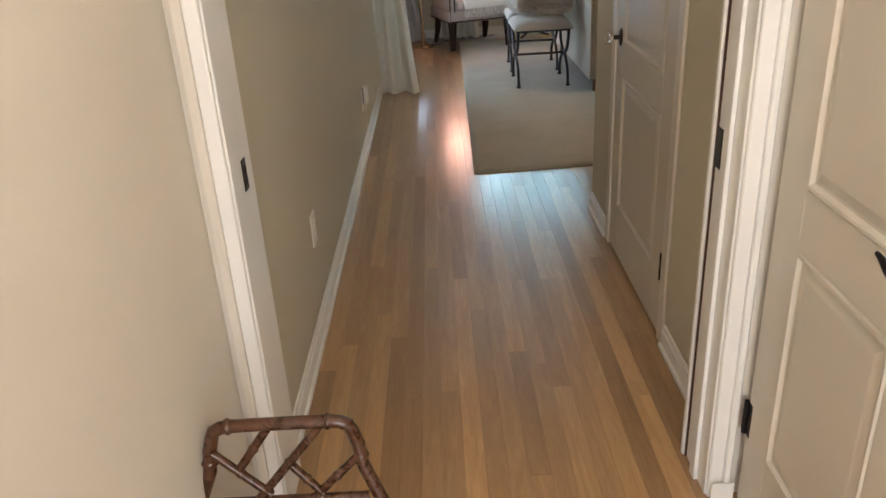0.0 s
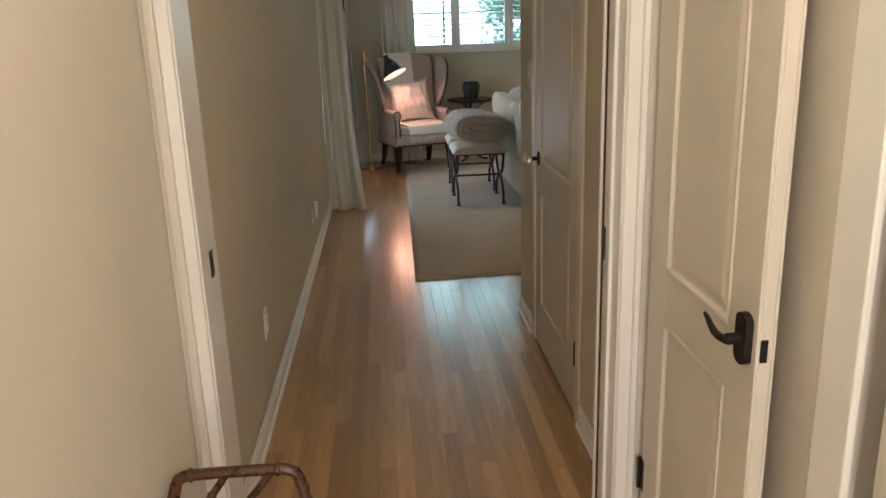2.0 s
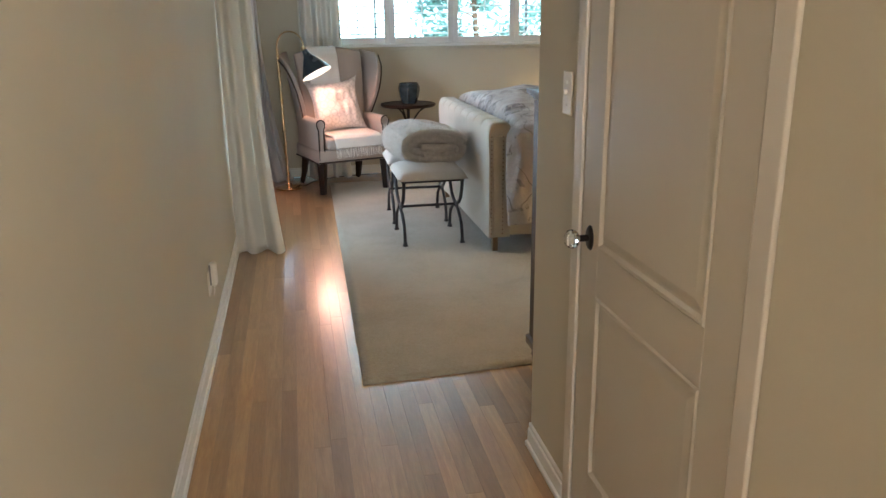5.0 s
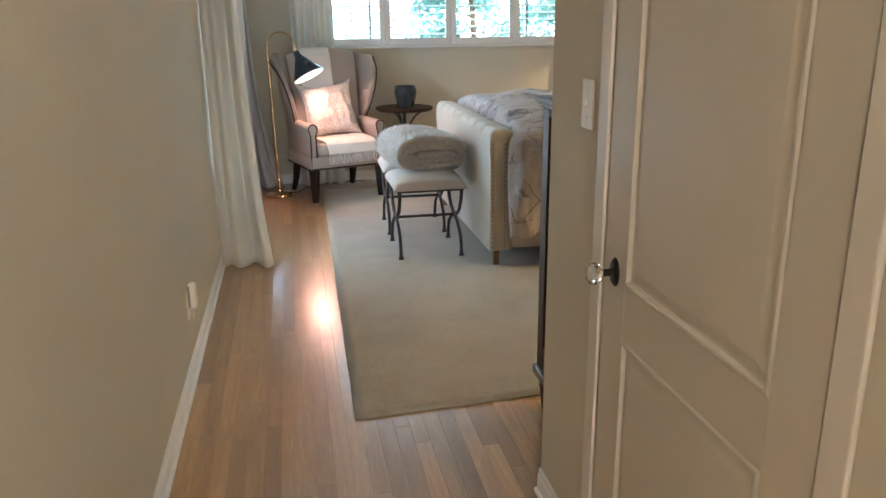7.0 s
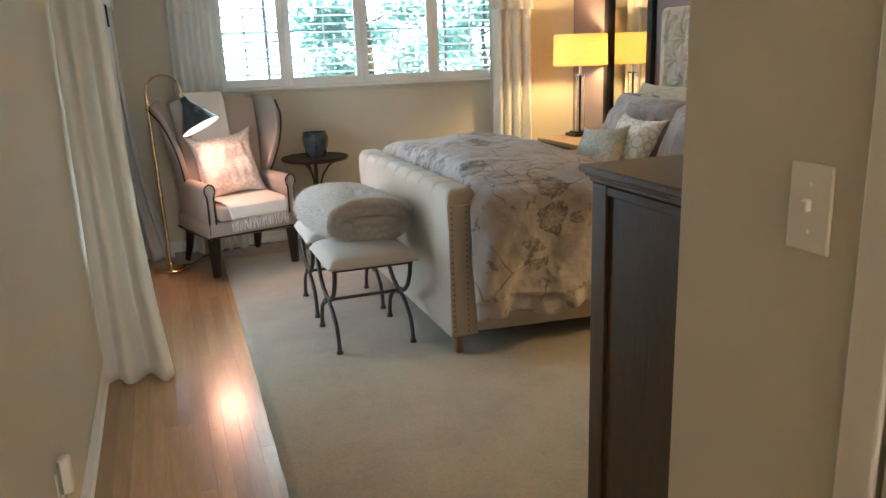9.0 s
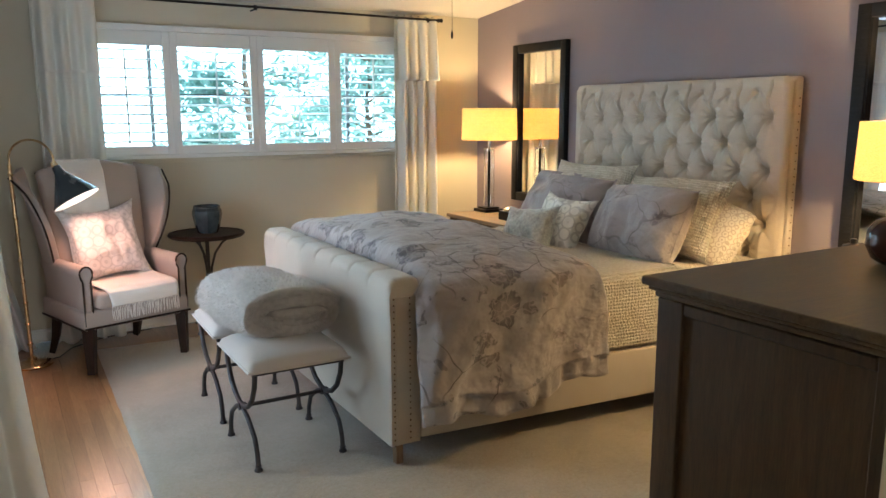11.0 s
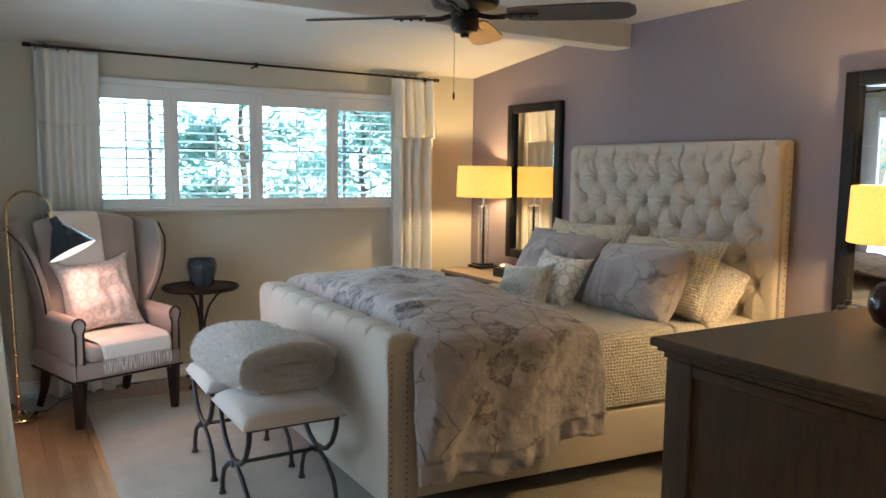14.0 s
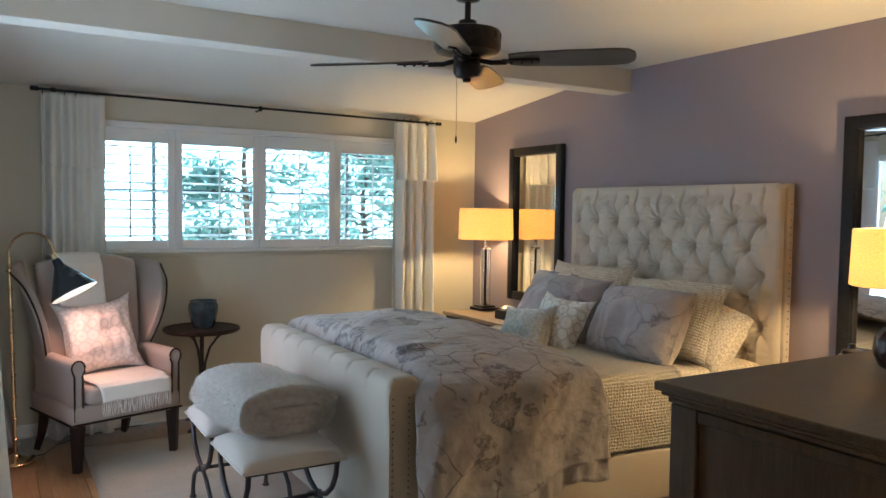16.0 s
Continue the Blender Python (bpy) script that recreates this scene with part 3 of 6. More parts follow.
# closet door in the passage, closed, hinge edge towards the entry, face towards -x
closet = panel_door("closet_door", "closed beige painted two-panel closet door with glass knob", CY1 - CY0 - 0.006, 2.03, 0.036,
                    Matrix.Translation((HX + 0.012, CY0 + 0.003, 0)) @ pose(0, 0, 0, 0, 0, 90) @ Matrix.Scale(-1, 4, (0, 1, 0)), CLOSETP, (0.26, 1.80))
kx, kz = CY1 - CY0 - 0.066, 0.875
part("rose", fix(lathe([(0, 0.004), (0.016, 0.005), (0.021, 0.003), (0.025, -0.002), (0.025, -0.006)], 24)), BLACK, closet, "black bronze oval rose", 40,
     at=Matrix.Translation((kx, -0.02, kz)) @ pose(0, 0, 0, 90, 0, 0) @ Matrix.Diagonal((1, 1.35, 1, 1)))
part("spindle", tube([(kx, -0.02, kz), (kx, -0.05, kz)], 0.009, 12), BLACK, closet, "", 40)
kn = bmesh.new()
bmesh.ops.create_icosphere(kn, subdivisions=2, radius=0.026)
for v in kn.verts:
    v.co.z *= 0.8
part("knob", kn, GLASS, closet, "clear faceted glass knob", at=Matrix.Translation((kx, -0.067, kz)) @ pose(0, 0, 0, 90))

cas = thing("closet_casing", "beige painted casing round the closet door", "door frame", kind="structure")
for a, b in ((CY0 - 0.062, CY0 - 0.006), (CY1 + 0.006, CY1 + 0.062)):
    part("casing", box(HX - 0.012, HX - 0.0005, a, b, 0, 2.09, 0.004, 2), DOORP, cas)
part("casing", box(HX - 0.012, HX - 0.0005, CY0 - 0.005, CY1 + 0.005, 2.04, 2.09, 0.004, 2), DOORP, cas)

# entry door, swung open against the entry wall
DW = 0.578
entry = panel_door("entry_door", "open beige painted two-panel door with dark lever handle", DW, 2.03, 0.036,
                   Matrix.Translation((0.695, 1.492, 0)) @ pose(0, 0, 0, 0, 0, -90.5), DOORP, (0.25, 1.80))
lx, lz = DW - 0.038, 0.868
bm = bmesh.new()
pl = [(lx + 0.023 * math.cos(radians(a)), lz + (0.032 if a < 180 else -0.032) + 0.018 * math.sin(radians(a))) for a in range(0, 360, 20)]
prism([(x, z) for x, z in pl], "y", -0.032, -0.018, bm)
part("lever_plate", bm, BLACK, entry, "black bronze rounded lever plate", 30)
part("lever_neck", tube([(lx, -0.03, lz), (lx, -0.058, lz)], 0.011, 12), BLACK, entry, "", 40)
part("lever", tube([(lx, -0.056, lz - 0.002), (lx - 0.02, -0.06, lz - 0.004), (lx - 0.045, -0.06, lz - 0.004), (lx - 0.07, -0.058, lz + 0.001), (lx - 0.09, -0.056, lz + 0.008), (lx - 0.108, -0.054, lz + 0.010)],
                   [0.0085, 0.008, 0.0075, 0.0065, 0.0055, 0.004], 10), BLACK, entry, "curved lever", 50)
part("latch_plate", box(DW - 0.0005, DW + 0.002, -0.011, 0.003, lz - 0.034, lz + 0.010, 0.001, 1), BLACK, entry, "dark latch plate")

# second door frame on the entry wall, closed door
cas2 = thing("side_door_frame", "white painted casing round a closed side door", "door frame", kind="structure")
part("casing", box(FXR - 0.016, FXR - 0.0005, 0.745, 0.845, 0, 2.08, 0.004, 2), WHITE, cas2)
part("casing", box(FXR - 0.016, FXR - 0.0005, -0.05, 0.02, 0, 2.08, 0.004, 2), WHITE, cas2)
part("casing", box(FXR - 0.016, FXR - 0.0005, 0.021, 0.744, 2.02, 2.08, 0.004, 2), WHITE, cas2)
side_door = panel_door("side_door", "closed beige painted two-panel side door", 0.70, 2.01, 0.036,
                       Matrix.Translation((FXR + 0.05, 0.735, 0)) @ pose(0, 0, 0, 0, 0, -90), DOORP, ())


def wall_plate(name, label, m, toggle=True):
    p = thing(name, label, "switch" if toggle else "outlet", m)
    part("plate", box(-0.035, 0.035, -0.006, 0, -0.058, 0.058, 0.003, 2), PLATE, p)
    if toggle:
        part("toggle", box(-0.005, 0.005, -0.016, -0.005, -0.004, 0.012, 0.002, 1), PLATE, p)
        for z in (-0.03, 0.03):
            part("screw", tube([(0, -0.0075, z), (0, -0.0058, z)], 0.0032, 8), PLATE, p)
    else:
        for z in (-0.02, 0.02):
            part("socket", box(-0.014, 0.014, -0.0085, -0.0055, z - 0.013, z + 0.013, 0.004, 2), PLATE, p)
    return p


wall_plate("light_switch", "cream plastic toggle light switch on the passage wall end", Matrix.Translation((HX, 3.182, 1.222)) @ pose(0, 0, 0, 0, 0, -90))
wall_plate("light_switch", "cream plastic toggle light switch beside the closet door", Matrix.Translation((HX, 1.842, 1.229)) @ pose(0, 0, 0, 0, 0, -90))
wall_plate("wall_outlet", "cream plastic wall outlet low on the passage wall", Matrix.Translation((XL, 2.50, 0.365)) @ pose(0, 0, 0, 0, 0, 90), False)
wall_plate("wall_outlet", "cream plastic wall outlet behind a plug-in light", Matrix.Translation((XL, 4.58, 0.30)) @ pose(0, 0, 0, 0, 0, 90), False)
nl = thing("night_light", "small white plug-in night light in the outlet", "night light", Matrix.Translation((XL, 4.58, 0.335)) @ pose(0, 0, 0, 0, 0, 90))
part("body", box(-0.024, 0.024, -0.040, -0.007, -0.05, 0.055, 0.011, 3), PLATE, nl, "", 40)
part("back", box(-0.026, 0.026, -0.016, -0.0085, -0.045, 0.05, 0.003, 2), plain("grey_plastic", (0.25, 0.24, 0.23), 0.5), nl)
part("tail", tube([(0.004, -0.020, -0.05), (0.006, -0.022, -0.075), (0.002, -0.018, -0.098)], [0.005, 0.0035, 0.002], 8), PLATE, nl, "short moulded plug tail", 50)
cord = [(-0.06, 8.03, 0.006), (0.02, 8.05, 0.006), (0.10, 8.22, 0.006), (0.30, 8.36, 0.006), (0.62, 8.43, 0.006)]
tagged(part("lamp_cord", tube(cord, 0.003, 6), BLACK), "thin dark lamp cord lying on the floor", "cord")

# ---- window and shutters ----
win = thing("window_1", "wide white window with a moulded frame and sill", "window", kind="structure")
part("window_frame", box(WX0 - 0.03, WX1 + 0.03, YW - 0.03, YW - 0.001, WZ1 - 0.01, WZ1 + 0.03, 0.005, 2), SHUT, win)
part("window_frame", box(WX0 - 0.03, WX0 + 0.012, YW - 0.03, YW - 0.001, WZ0 + 0.01, WZ1 - 0.011, 0.005, 2), SHUT, win)
part("window_frame", box(WX1 - 0.012, WX1 + 0.03, YW - 0.03, YW - 0.001, WZ0 + 0.01, WZ1 - 0.011, 0.005, 2), SHUT, win)
part("window_sill", box(WX0 - 0.04, WX1 + 0.04, YW - 0.045, YW - 0.001, WZ0 - 0.018, WZ0 + 0.009, 0.005, 2), SHUT, win)
part("apron", box(WX0 - 0.02, WX1 + 0.02, YW - 0.014, YW - 0.001, WZ0 - 0.045, WZ0 - 0.019, 0.004, 2), WALL, win)
for x in (WX0 + 0.02, 0.74, 1.46, 2.18, WX1 - 0.02):
    part("mullion", box(x - 0.012, x + 0.012, YW + 0.07, YW + 0.10, WZ0, WZ1), plain("grey_sash", (0.38, 0.40, 0.40), 0.5), win)
part("sash_rail", box(WX0, WX1, YW + 0.072, YW + 0.098, 1.59, 1.605), plain("dark_sash_rail", (0.10, 0.10, 0.10), 0.5), win)
g = part("pane", box(WX0, WX1, YW + 0.083, YW + 0.087, WZ0, WZ1), GLASS, win, "clear window glass")
g.visible_shadow = False

PX = ((0.273, 0.8595), (0.8605, 1.4495), (1.4505, 2.0375), (2.0385, 2.647))
OZ0, OZ1 = 1.258, 1.915
for i, (x0, x1) in enumerate(PX):
    s = thing("shutter", "white painted plantation shutter panel with open louvres", "shutter", group="window shutters")
    st = 0.048
    part("stile", box(x0, x0 + st, YW - 0.028, YW, WZ0 + 0.0092, WZ1 - 0.012, 0.003, 1), SHUT, s)
    part("stile", box(x1 - st, x1, YW - 0.028, YW, WZ0 + 0.0092, WZ1 - 0.012, 0.003, 1), SHUT, s)
    part("bottom_rail", box(x0 + st, x1 - st, YW - 0.026, YW - 0.002, WZ0 + 0.0092, OZ0, 0.003, 1), SHUT, s)
    part("top_rail", box(x0 + st, x1 - st, YW - 0.026, YW - 0.002, OZ1, WZ1 - 0.012, 0.003, 1), SHUT, s)
    n = 11
    for k in range(n):
        z = OZ0 + (k + 0.5) * (OZ1 - OZ0) / n
        pr = [(0.031 * math.cos(radians(a)), 0.0042 * math.sin(radians(a))) for a in range(0, 360, 45)]
        tl = radians(13)
        lv = prism([(YW - 0.012 + u * math.cos(tl) - w * math.sin(tl), z + u * math.sin(tl) + w * math.cos(tl)) for u, w in pr], "x", x0 + st + 0.002, x1 - st - 0.002)
        part("louvre", lv, SHUT, s)
    xm = (x0 + x1) / 2
    part("tilt_rod", box(xm - 0.006, xm + 0.006, YW - 0.056, YW - 0.046, OZ0 + 0.015, OZ1 - 0.04, 0.002, 1), SHUT, s)

# glazed door in the left wall
gd = thing("window_2", "glazed sliding patio door with a white frame", "window", kind="structure")
for y0, y1, z0, z1 in ((GY0, GY0 + 0.06, 0, GZ1), (GY1 - 0.06, GY1, 0, GZ1), ((GY0 + GY1) / 2 - 0.03, (GY0 + GY1) / 2 + 0.03, 0.06, GZ1 - 0.06), (GY0 + 0.06, GY1 - 0.06, 0, 0.06), (GY0 + 0.06, GY1 - 0.06, GZ1 - 0.06, GZ1)):
    part("window_frame", box(XL - 0.10, XL - 0.05, y0, y1, z0, z1, 0.003, 1), SHUT, gd)
g = part("pane", box(XL - 0.077, XL - 0.073, GY0 + 0.061, GY1 - 0.061, 0.061, GZ1 - 0.061), GLASS, gd, "clear door glass")
g.visible_shadow = False

# ---- curtains ----


def curtain(name, label, axis, a0, a1, depth0, across, z0, z1, folds, flare, seed, material, flap=None):
    """Pleated hanging cloth. axis x or y is the run; across is its mean place on the other axis; depth0 the fold depth."""
    def f(u, v):
        z = z1 + (z0 - z1) * v
        a = a0 + (a1 - a0) * (u + 0.012 * math.sin(17 * u + 3 * v + seed) * v) * (1 + flare * v ** 3)
        ph = folds * 6.28318 * (u + 0.018 * math.sin(9 * u + seed) + 0.012 * v * math.sin(5 * u + 2 * v + seed))
        s = math.sin(ph)
        pinch = 1 - 0.45 * max(0.0, 1 - v / 0.06)
        amp = depth0 * (0.75 + 0.35 * v) * (0.85 + 0.3 * math.sin(5.1 * u + seed)) * pinch
        d = amp * s * (1.12 - 0.12 * s * s) + 0.14 * amp * math.sin(2 * ph + 1.3 + 2 * v) * v + wobble((u * 5, v * 1.2, seed), 1.0, 0.012 * v)
        if v > 0.975:
            d *= 1.12
        return (a, across + d, z) if axis == "x" else (across + d, a, z)
    c = thing(name, label, "curtain", group="curtains")
    ob = part("cloth", surf(folds * 24, 44, f), material, c, "", 80)
    ob.modifiers.new("thick", "SOLIDIFY").thickness = 0.004
    if flap:
        def g2(u, v):
            p = Vector(f(u, v * flap))
            q = -0.014 - 0.030 * v + wobble((u * 7, v * 1.5, seed + 4), 1.0, 0.014 * v)
            return (p.x, p.y + q, p.z) if axis == "x" else (p.x - q, p.y, p.z)
        ob = part("flap", surf(folds * 24, 18, g2), material, c, "overlaid top band of the curtain", 80)
        ob.modifiers.new("thick", "SOLIDIFY").thickness = 0.004
    return c


curtain("curtain", "cream linen curtain with a top band hanging beside the window", "x", 0.04, 0.40, 0.046, 8.375, 0.002, 2.185, 4, 0.12, 1.0, CURT, 0.21)
curtain("curtain", "cream linen curtain with a top band in warm lamplight", "x", 2.50, 2.85, 0.044, 8.375, 0.002, 2.175, 4, 0.05, 2.3, CURT, 0.21)
curtain("curtain", "cream linen curtain hanging from floor to rod beside the passage wall", "x", -0.452, -0.257, 0.055, 6.03, 0.001, 2.30, 2, 0.52, 3.1, CURT)
curtain("curtain", "curtain behind the floor lamp, blue daylight put into its grey cloth", "y", 7.15, 8.10, 0.045, -0.36, 0.002, 2.20, 6, 0.03, 4.2, CURT_COOL, 0.21)
curtain("curtain", "pale curtain edge flaring in the corner behind the floor lamp", "x", -0.44, -0.315, 0.04, 8.31, 0.002, 2.20, 3, 1.75, 5.6, CURT_COOL, 0.21)


def rod(name, label, p0, p1, brackets):
    r = thing(name, label, "curtain rod")
    p0, p1 = Vector(p0), Vector(p1)
    d = (p1 - p0).normalized()
    part("pole", tube([p0, p1], 0.0085, 12), BLACK, r, "", 40)
    for p, s in ((p0, -1), (p1, 1)):
        part("finial", tube([p, p + d * 0.012 * s, p + d * 0.02 * s, p + d * 0.04 * s, p + d * 0.05 * s], [0.010, 0.017, 0.012, 0.017, 0.006], 12), BLACK, r, "", 40)
    for k in brackets:
        q = p0 + d * k
        part("bracket", tube([q + Vector((0, 0, -0.014)), q + Vector((0, YW - q.y - 0.001, -0.014))], 0.007, 8), BLACK, r)
        part("bracket_cup", tube([q + Vector((0, 0, -0.022)), q + Vector((0, 0, 0.012))], 0.013, 10), BLACK, r)
    return r


rod("curtain_rod", "thin black metal curtain rod above the window", (0.03, 8.375, 2.205), (2.875, 8.375, 2.185), (0.08, 1.40, 2.76))
rod2 = thing("curtain_rod", "thin black curtain rod along the long wall", "curtain rod")
part("pole", tube([(XL + 0.11, 5.85, 2.31), (XL + 0.11, 8.30, 2.215)], 0.0085, 12), BLACK, rod2, "", 40)
for yy in (5.95, 7.2, 8.25):
    part("bracket", tube([(XL + 0.001, yy, 2.31 - (yy - 5.85) * 0.0388), (XL + 0.11, yy, 2.31 - (yy - 5.85) * 0.0388)], 0.006, 8), BLACK, rod2)
for i in range(12):
    x = (0.05 + i * 0.062) if i < 6 else (2.52 + (i - 6) * 0.062)
    ring = bmesh.new()
    tube(arc((x, 8.375, 2.188), 0.018, 0, 360, 14, "yz"), 0.0022, 6, ring)
    tagged(part("curtain_ring", ring, BLACK, None, "", 60), "small black curtain ring on the rod", "curtain ring", "curtain rings")
tagged(part("curtain_wand", tube([(-0.315, 7.45, 2.19), (-0.30, 7.45, 1.62)], 0.006, 8), BLACK), "dark curtain pull wand hanging beside the curtain", "curtain wand")

# ---- rug ----


def rug_edge(u, v):
    a = Vector((0.164, 4.012, 0)).lerp(Vector((3.02, 4.20, 0)), u)
    b = Vector((0.228, 8.08, 0)).lerp(Vector((3.02, 8.02, 0)), u)
    p = a.lerp(b, v)
    e = min(u, 1 - u, v, 1 - v)
    p.x += wobble((u * 3, v * 30, 1), 1, 0.006) if u in (0, 1) else 0
    p.y += wobble((u * 30, v * 3, 2), 1, 0.006) if v in (0, 1) else 0
    p.z = 0.012 + wobble((p.x, p.y, 0), 2.2, 0.0015) - (0.004 if e == 0 else 0)
    return p


bm = surf(60, 80, rug_edge)
rg = part("rug", bm, RUG, None, "", 60)
md = rg.modifiers.new("thick", "SOLIDIFY")
md.thickness, md.offset = 0.010, -1
tagged(rg, "large beige wool area rug under the bed", "rug")

# ---- bed ----
BY0, BY1 = 5.66, 7.30


def shear(y, x):
    return y - 0.09 * (x - 1.10)


def sheared(bm):
    for v in bm.verts:
        v.co.y = shear(v.co.y, v.co.x)
    return bm


bed = thing("bed", "cream linen upholstered bed with tufted headboard and low footboard", "bed")
# footboard body with rolled, channelled top
FX0, FX1, FZ = 1.095, 1.235, 0.82


def foot_face(u, v):
    y = BY0 + (BY1 - BY0) * u
    c = math.cos(6.28318 * u * 8)
    seam = 0.012 * (1 - min(1.0, abs(math.sin(math.pi * u * 8)) * 5))
    prof = [(FX0, 0.105), (FX0, 0.40), (FX0, 0.62), (FX0 - 0.004, 0.69), (FX0 - 0.004, 0.745), (FX0 - 0.001, 0.783), (FX0 + 0.010, 0.806), (FX0 + 0.030, FZ), (FX1 - 0.028, FZ), (FX1 - 0.008, 0.804), (FX1, 0.775), (FX1, 0.62), (FX1, 0.105)]
    k = min(len(prof) - 2, int(v * (len(prof) - 1)))
    t = v * (len(prof) - 1) - k
    x = prof[k][0] * (1 - t) + prof[k + 1][0] * t
    z = prof[k][1] * (1 - t) + prof[k + 1][1] * t
    if z > 0.745:
        k2 = (z - 0.745) / 0.075
        z -= (seam + 0.002 * (1 + c) * 0.5) * k2
        if x < FX0 + 0.03:
            x += seam * k2
    if u in (0, 1):
        x += 0.004 if x < 1.15 else -0.004
    return (x, y, z)


bm = surf(160, 36, foot_face)
edge0 = [v for v in bm.verts if abs(v.co.y - BY0) < 1e-4]
edge1 = [v for v in bm.verts if abs(v.co.y - BY1) < 1e-4]
for es in (edge0, edge1):
    bm.faces.new(es)
footboard = part("footboard", fix(bm), LINEN, bed, "cream linen footboard with channelled top", 50)
nail_bm = bmesh.new()
bmesh.ops.create_icosphere(nail_bm, subdivisions=1, radius=0.0042)
nail = part("nailhead", nail_bm, NAIL, footboard, "", 60, at=Matrix.Translation((FX0 + 0.018, BY0 - 0.001, 0.104)))


def nailhead(parent, at):
    n = new("nailhead", nail.data)
    n.parent, n.matrix_basis = parent, Matrix.Translation(at)


for k in range(24):
    for x, y in ((FX0 + 0.018, BY0 - 0.001), (FX0 + 0.088, BY0 - 0.006)):
        nailhead(footboard, (x, y, 0.13 + k * 0.0262))
bm = box(FX0 + 0.026, FX1 - 0.026, BY0 - 0.005, BY0 + 0.01, 0.11, 0.74, 0.004, 2)
part("end_panel", bm, LINEN, footboard, "", 40)
for x, y in ((FX0 + 0.05, BY0 + 0.04), (FX0 + 0.05, BY1 - 0.04), (3.22, shear(BY0, 3.22) + 0.06), (3.22, shear(BY1, 3.22) - 0.06)):
    part("leg", prism([(x - 0.016, y - 0.016), (x + 0.016, y - 0.016), (x + 0.016, y + 0.016), (x - 0.016, y + 0.016)], "z", 0.010, 0.112), LEGW, bed, "tapered oak leg")
for yy, s in ((BY0 + 0.012, 1), (BY1 - 0.012, -1)):
    a, b = sorted((yy, yy + s * 0.045))
    part("side_rail", sheared(box(FX1 - 0.002, 3.21, a, b, 0.115, 0.355, 0.01, 3)), LINEN, bed, "linen covered side rail", 40)
part("slat_deck", sheared(box(FX1, 3.2, BY0 + 0.06, BY1 - 0.06, 0.28, 0.33)), DARKIN, bed)

# headboard: diamond tufting
HY0, HY1, HZ0, HZ1, HXF = 5.450, 7.085, 0.115, 1.652, 3.238
TA, TB = 0.09, 0.138


def tuft(y, z):
    p, q = (y - HY0 - 0.10) / (2 * TA), (z - 0.62) / (2 * TB)
    s, t = p + q, p - q
    a, b = abs(math.sin(math.pi * s)), abs(math.sin(math.pi * t))
    ds, dt = s - round(s), t - round(t)
    dy, dz = (ds + dt) * TA, (ds - dt) * TB
    rr = math.hypot(dy, dz)
    rays = math.sin(9 * math.atan2(dz, dy) + 40 * round(s) + 17 * round(t)) * math.exp(-(rr / 0.075) ** 2) * min(1.0, rr / 0.012)
    h = (a * b + 0.001) ** 0.55
    pit = math.exp(-((a * a + b * b) / 0.20))
    pleat = math.sin(42 * p + 5 * math.sin(9 * q)) * math.exp(-(a * a + b * b) / 0.5)
    return 0.019 * h + 0.066 * (1 - pit) + 0.002 * pleat + 0.0055 * rays


def head_face(u, v):
    y, z = HY0 + (HY1 - HY0) * u, HZ0 + (HZ1 - HZ0) * v
    m = min(y - HY0, HY1 - y)
    mt = HZ1 - z
    inside = min(1.0, max(0.0, (m - 0.035) / 0.06)) * min(1.0, max(0.0, (mt - 0.05) / 0.06)) * min(1.0, max(0.0, (z - 0.55) / 0.05))
    r = 0.0
    for dd in (m, mt):
        if dd < 0.035:
            r += 0.035 - math.sqrt(max(0.0, 0.035 ** 2 - (0.035 - dd) ** 2))
    d = 0.058 * (1 - inside) + tuft(y, z) * inside
    col = (y - HY0 - 0.10) / (2 * TA)
    off = (col - round(col)) * 2 * TA
    if mt < 0.2 and m > 0.06:
        d -= 0.016 * math.exp(-((off + 0.06 * (0.2 - mt) * math.sin(5 * round(col))) / 0.007) ** 2) * min(1.0, (0.2 - mt) / 0.03) * min(1.0, mt / 0.03)
    return (min(HXF + 0.024 - d + r, 3.312), y, z - (0.012 if m < 0.03 and mt < 0.03 else 0))


headboard = part("headboard", fix(surf(340, 320, head_face)), LINEN, bed, "tall diamond-tufted cream linen headboard", 70)
part("headboard_back", box(HXF + 0.028, XR - 0.004, HY0 + 0.001, HY1 - 0.001, HZ0, HZ1 - 0.002, 0.012, 3), LINEN, bed, "", 50)
bm = bmesh.new()
bmesh.ops.create_uvsphere(bm, u_segments=10, v_segments=6, radius=0.011, matrix=Matrix.Diagonal((0.5, 1, 1, 1)))
button = part("button", bm, LINEN, headboard, "", 60, at=Matrix.Translation((HXF + 0.021, HY0 + 0.10, 0.62)))
for i in range(0, 18):
    for j in range(0, 9):
        y, z = HY0 + 0.10 + TA * i, 0.62 + TB * j
        if (i + j) % 2 == 0 and i + j and y < HY1 - 0.07 and z < HZ1 - 0.09:
            b2 = new("button", button.data)
            b2.parent, b2.matrix_basis = headboard, Matrix.Translation((HXF + 0.021, y, z))
for k in range(36):
    nailhead(headboard, (HXF + 0.055, HY0 - 0.0005, 0.16 + k * 0.0395))

# mattress in a printed sheet
MZ = 0.715
mat_bm = sheared(box(FX1 + 0.012, HXF + 0.02, BY0 + 0.035, BY1 - 0.035, 0.335, MZ, 0.055, 5))
tagged(part("mattress", mat_bm, RING, None, "", 50), "mattress in a beige ring-print fitted sheet on the bed", "mattress")


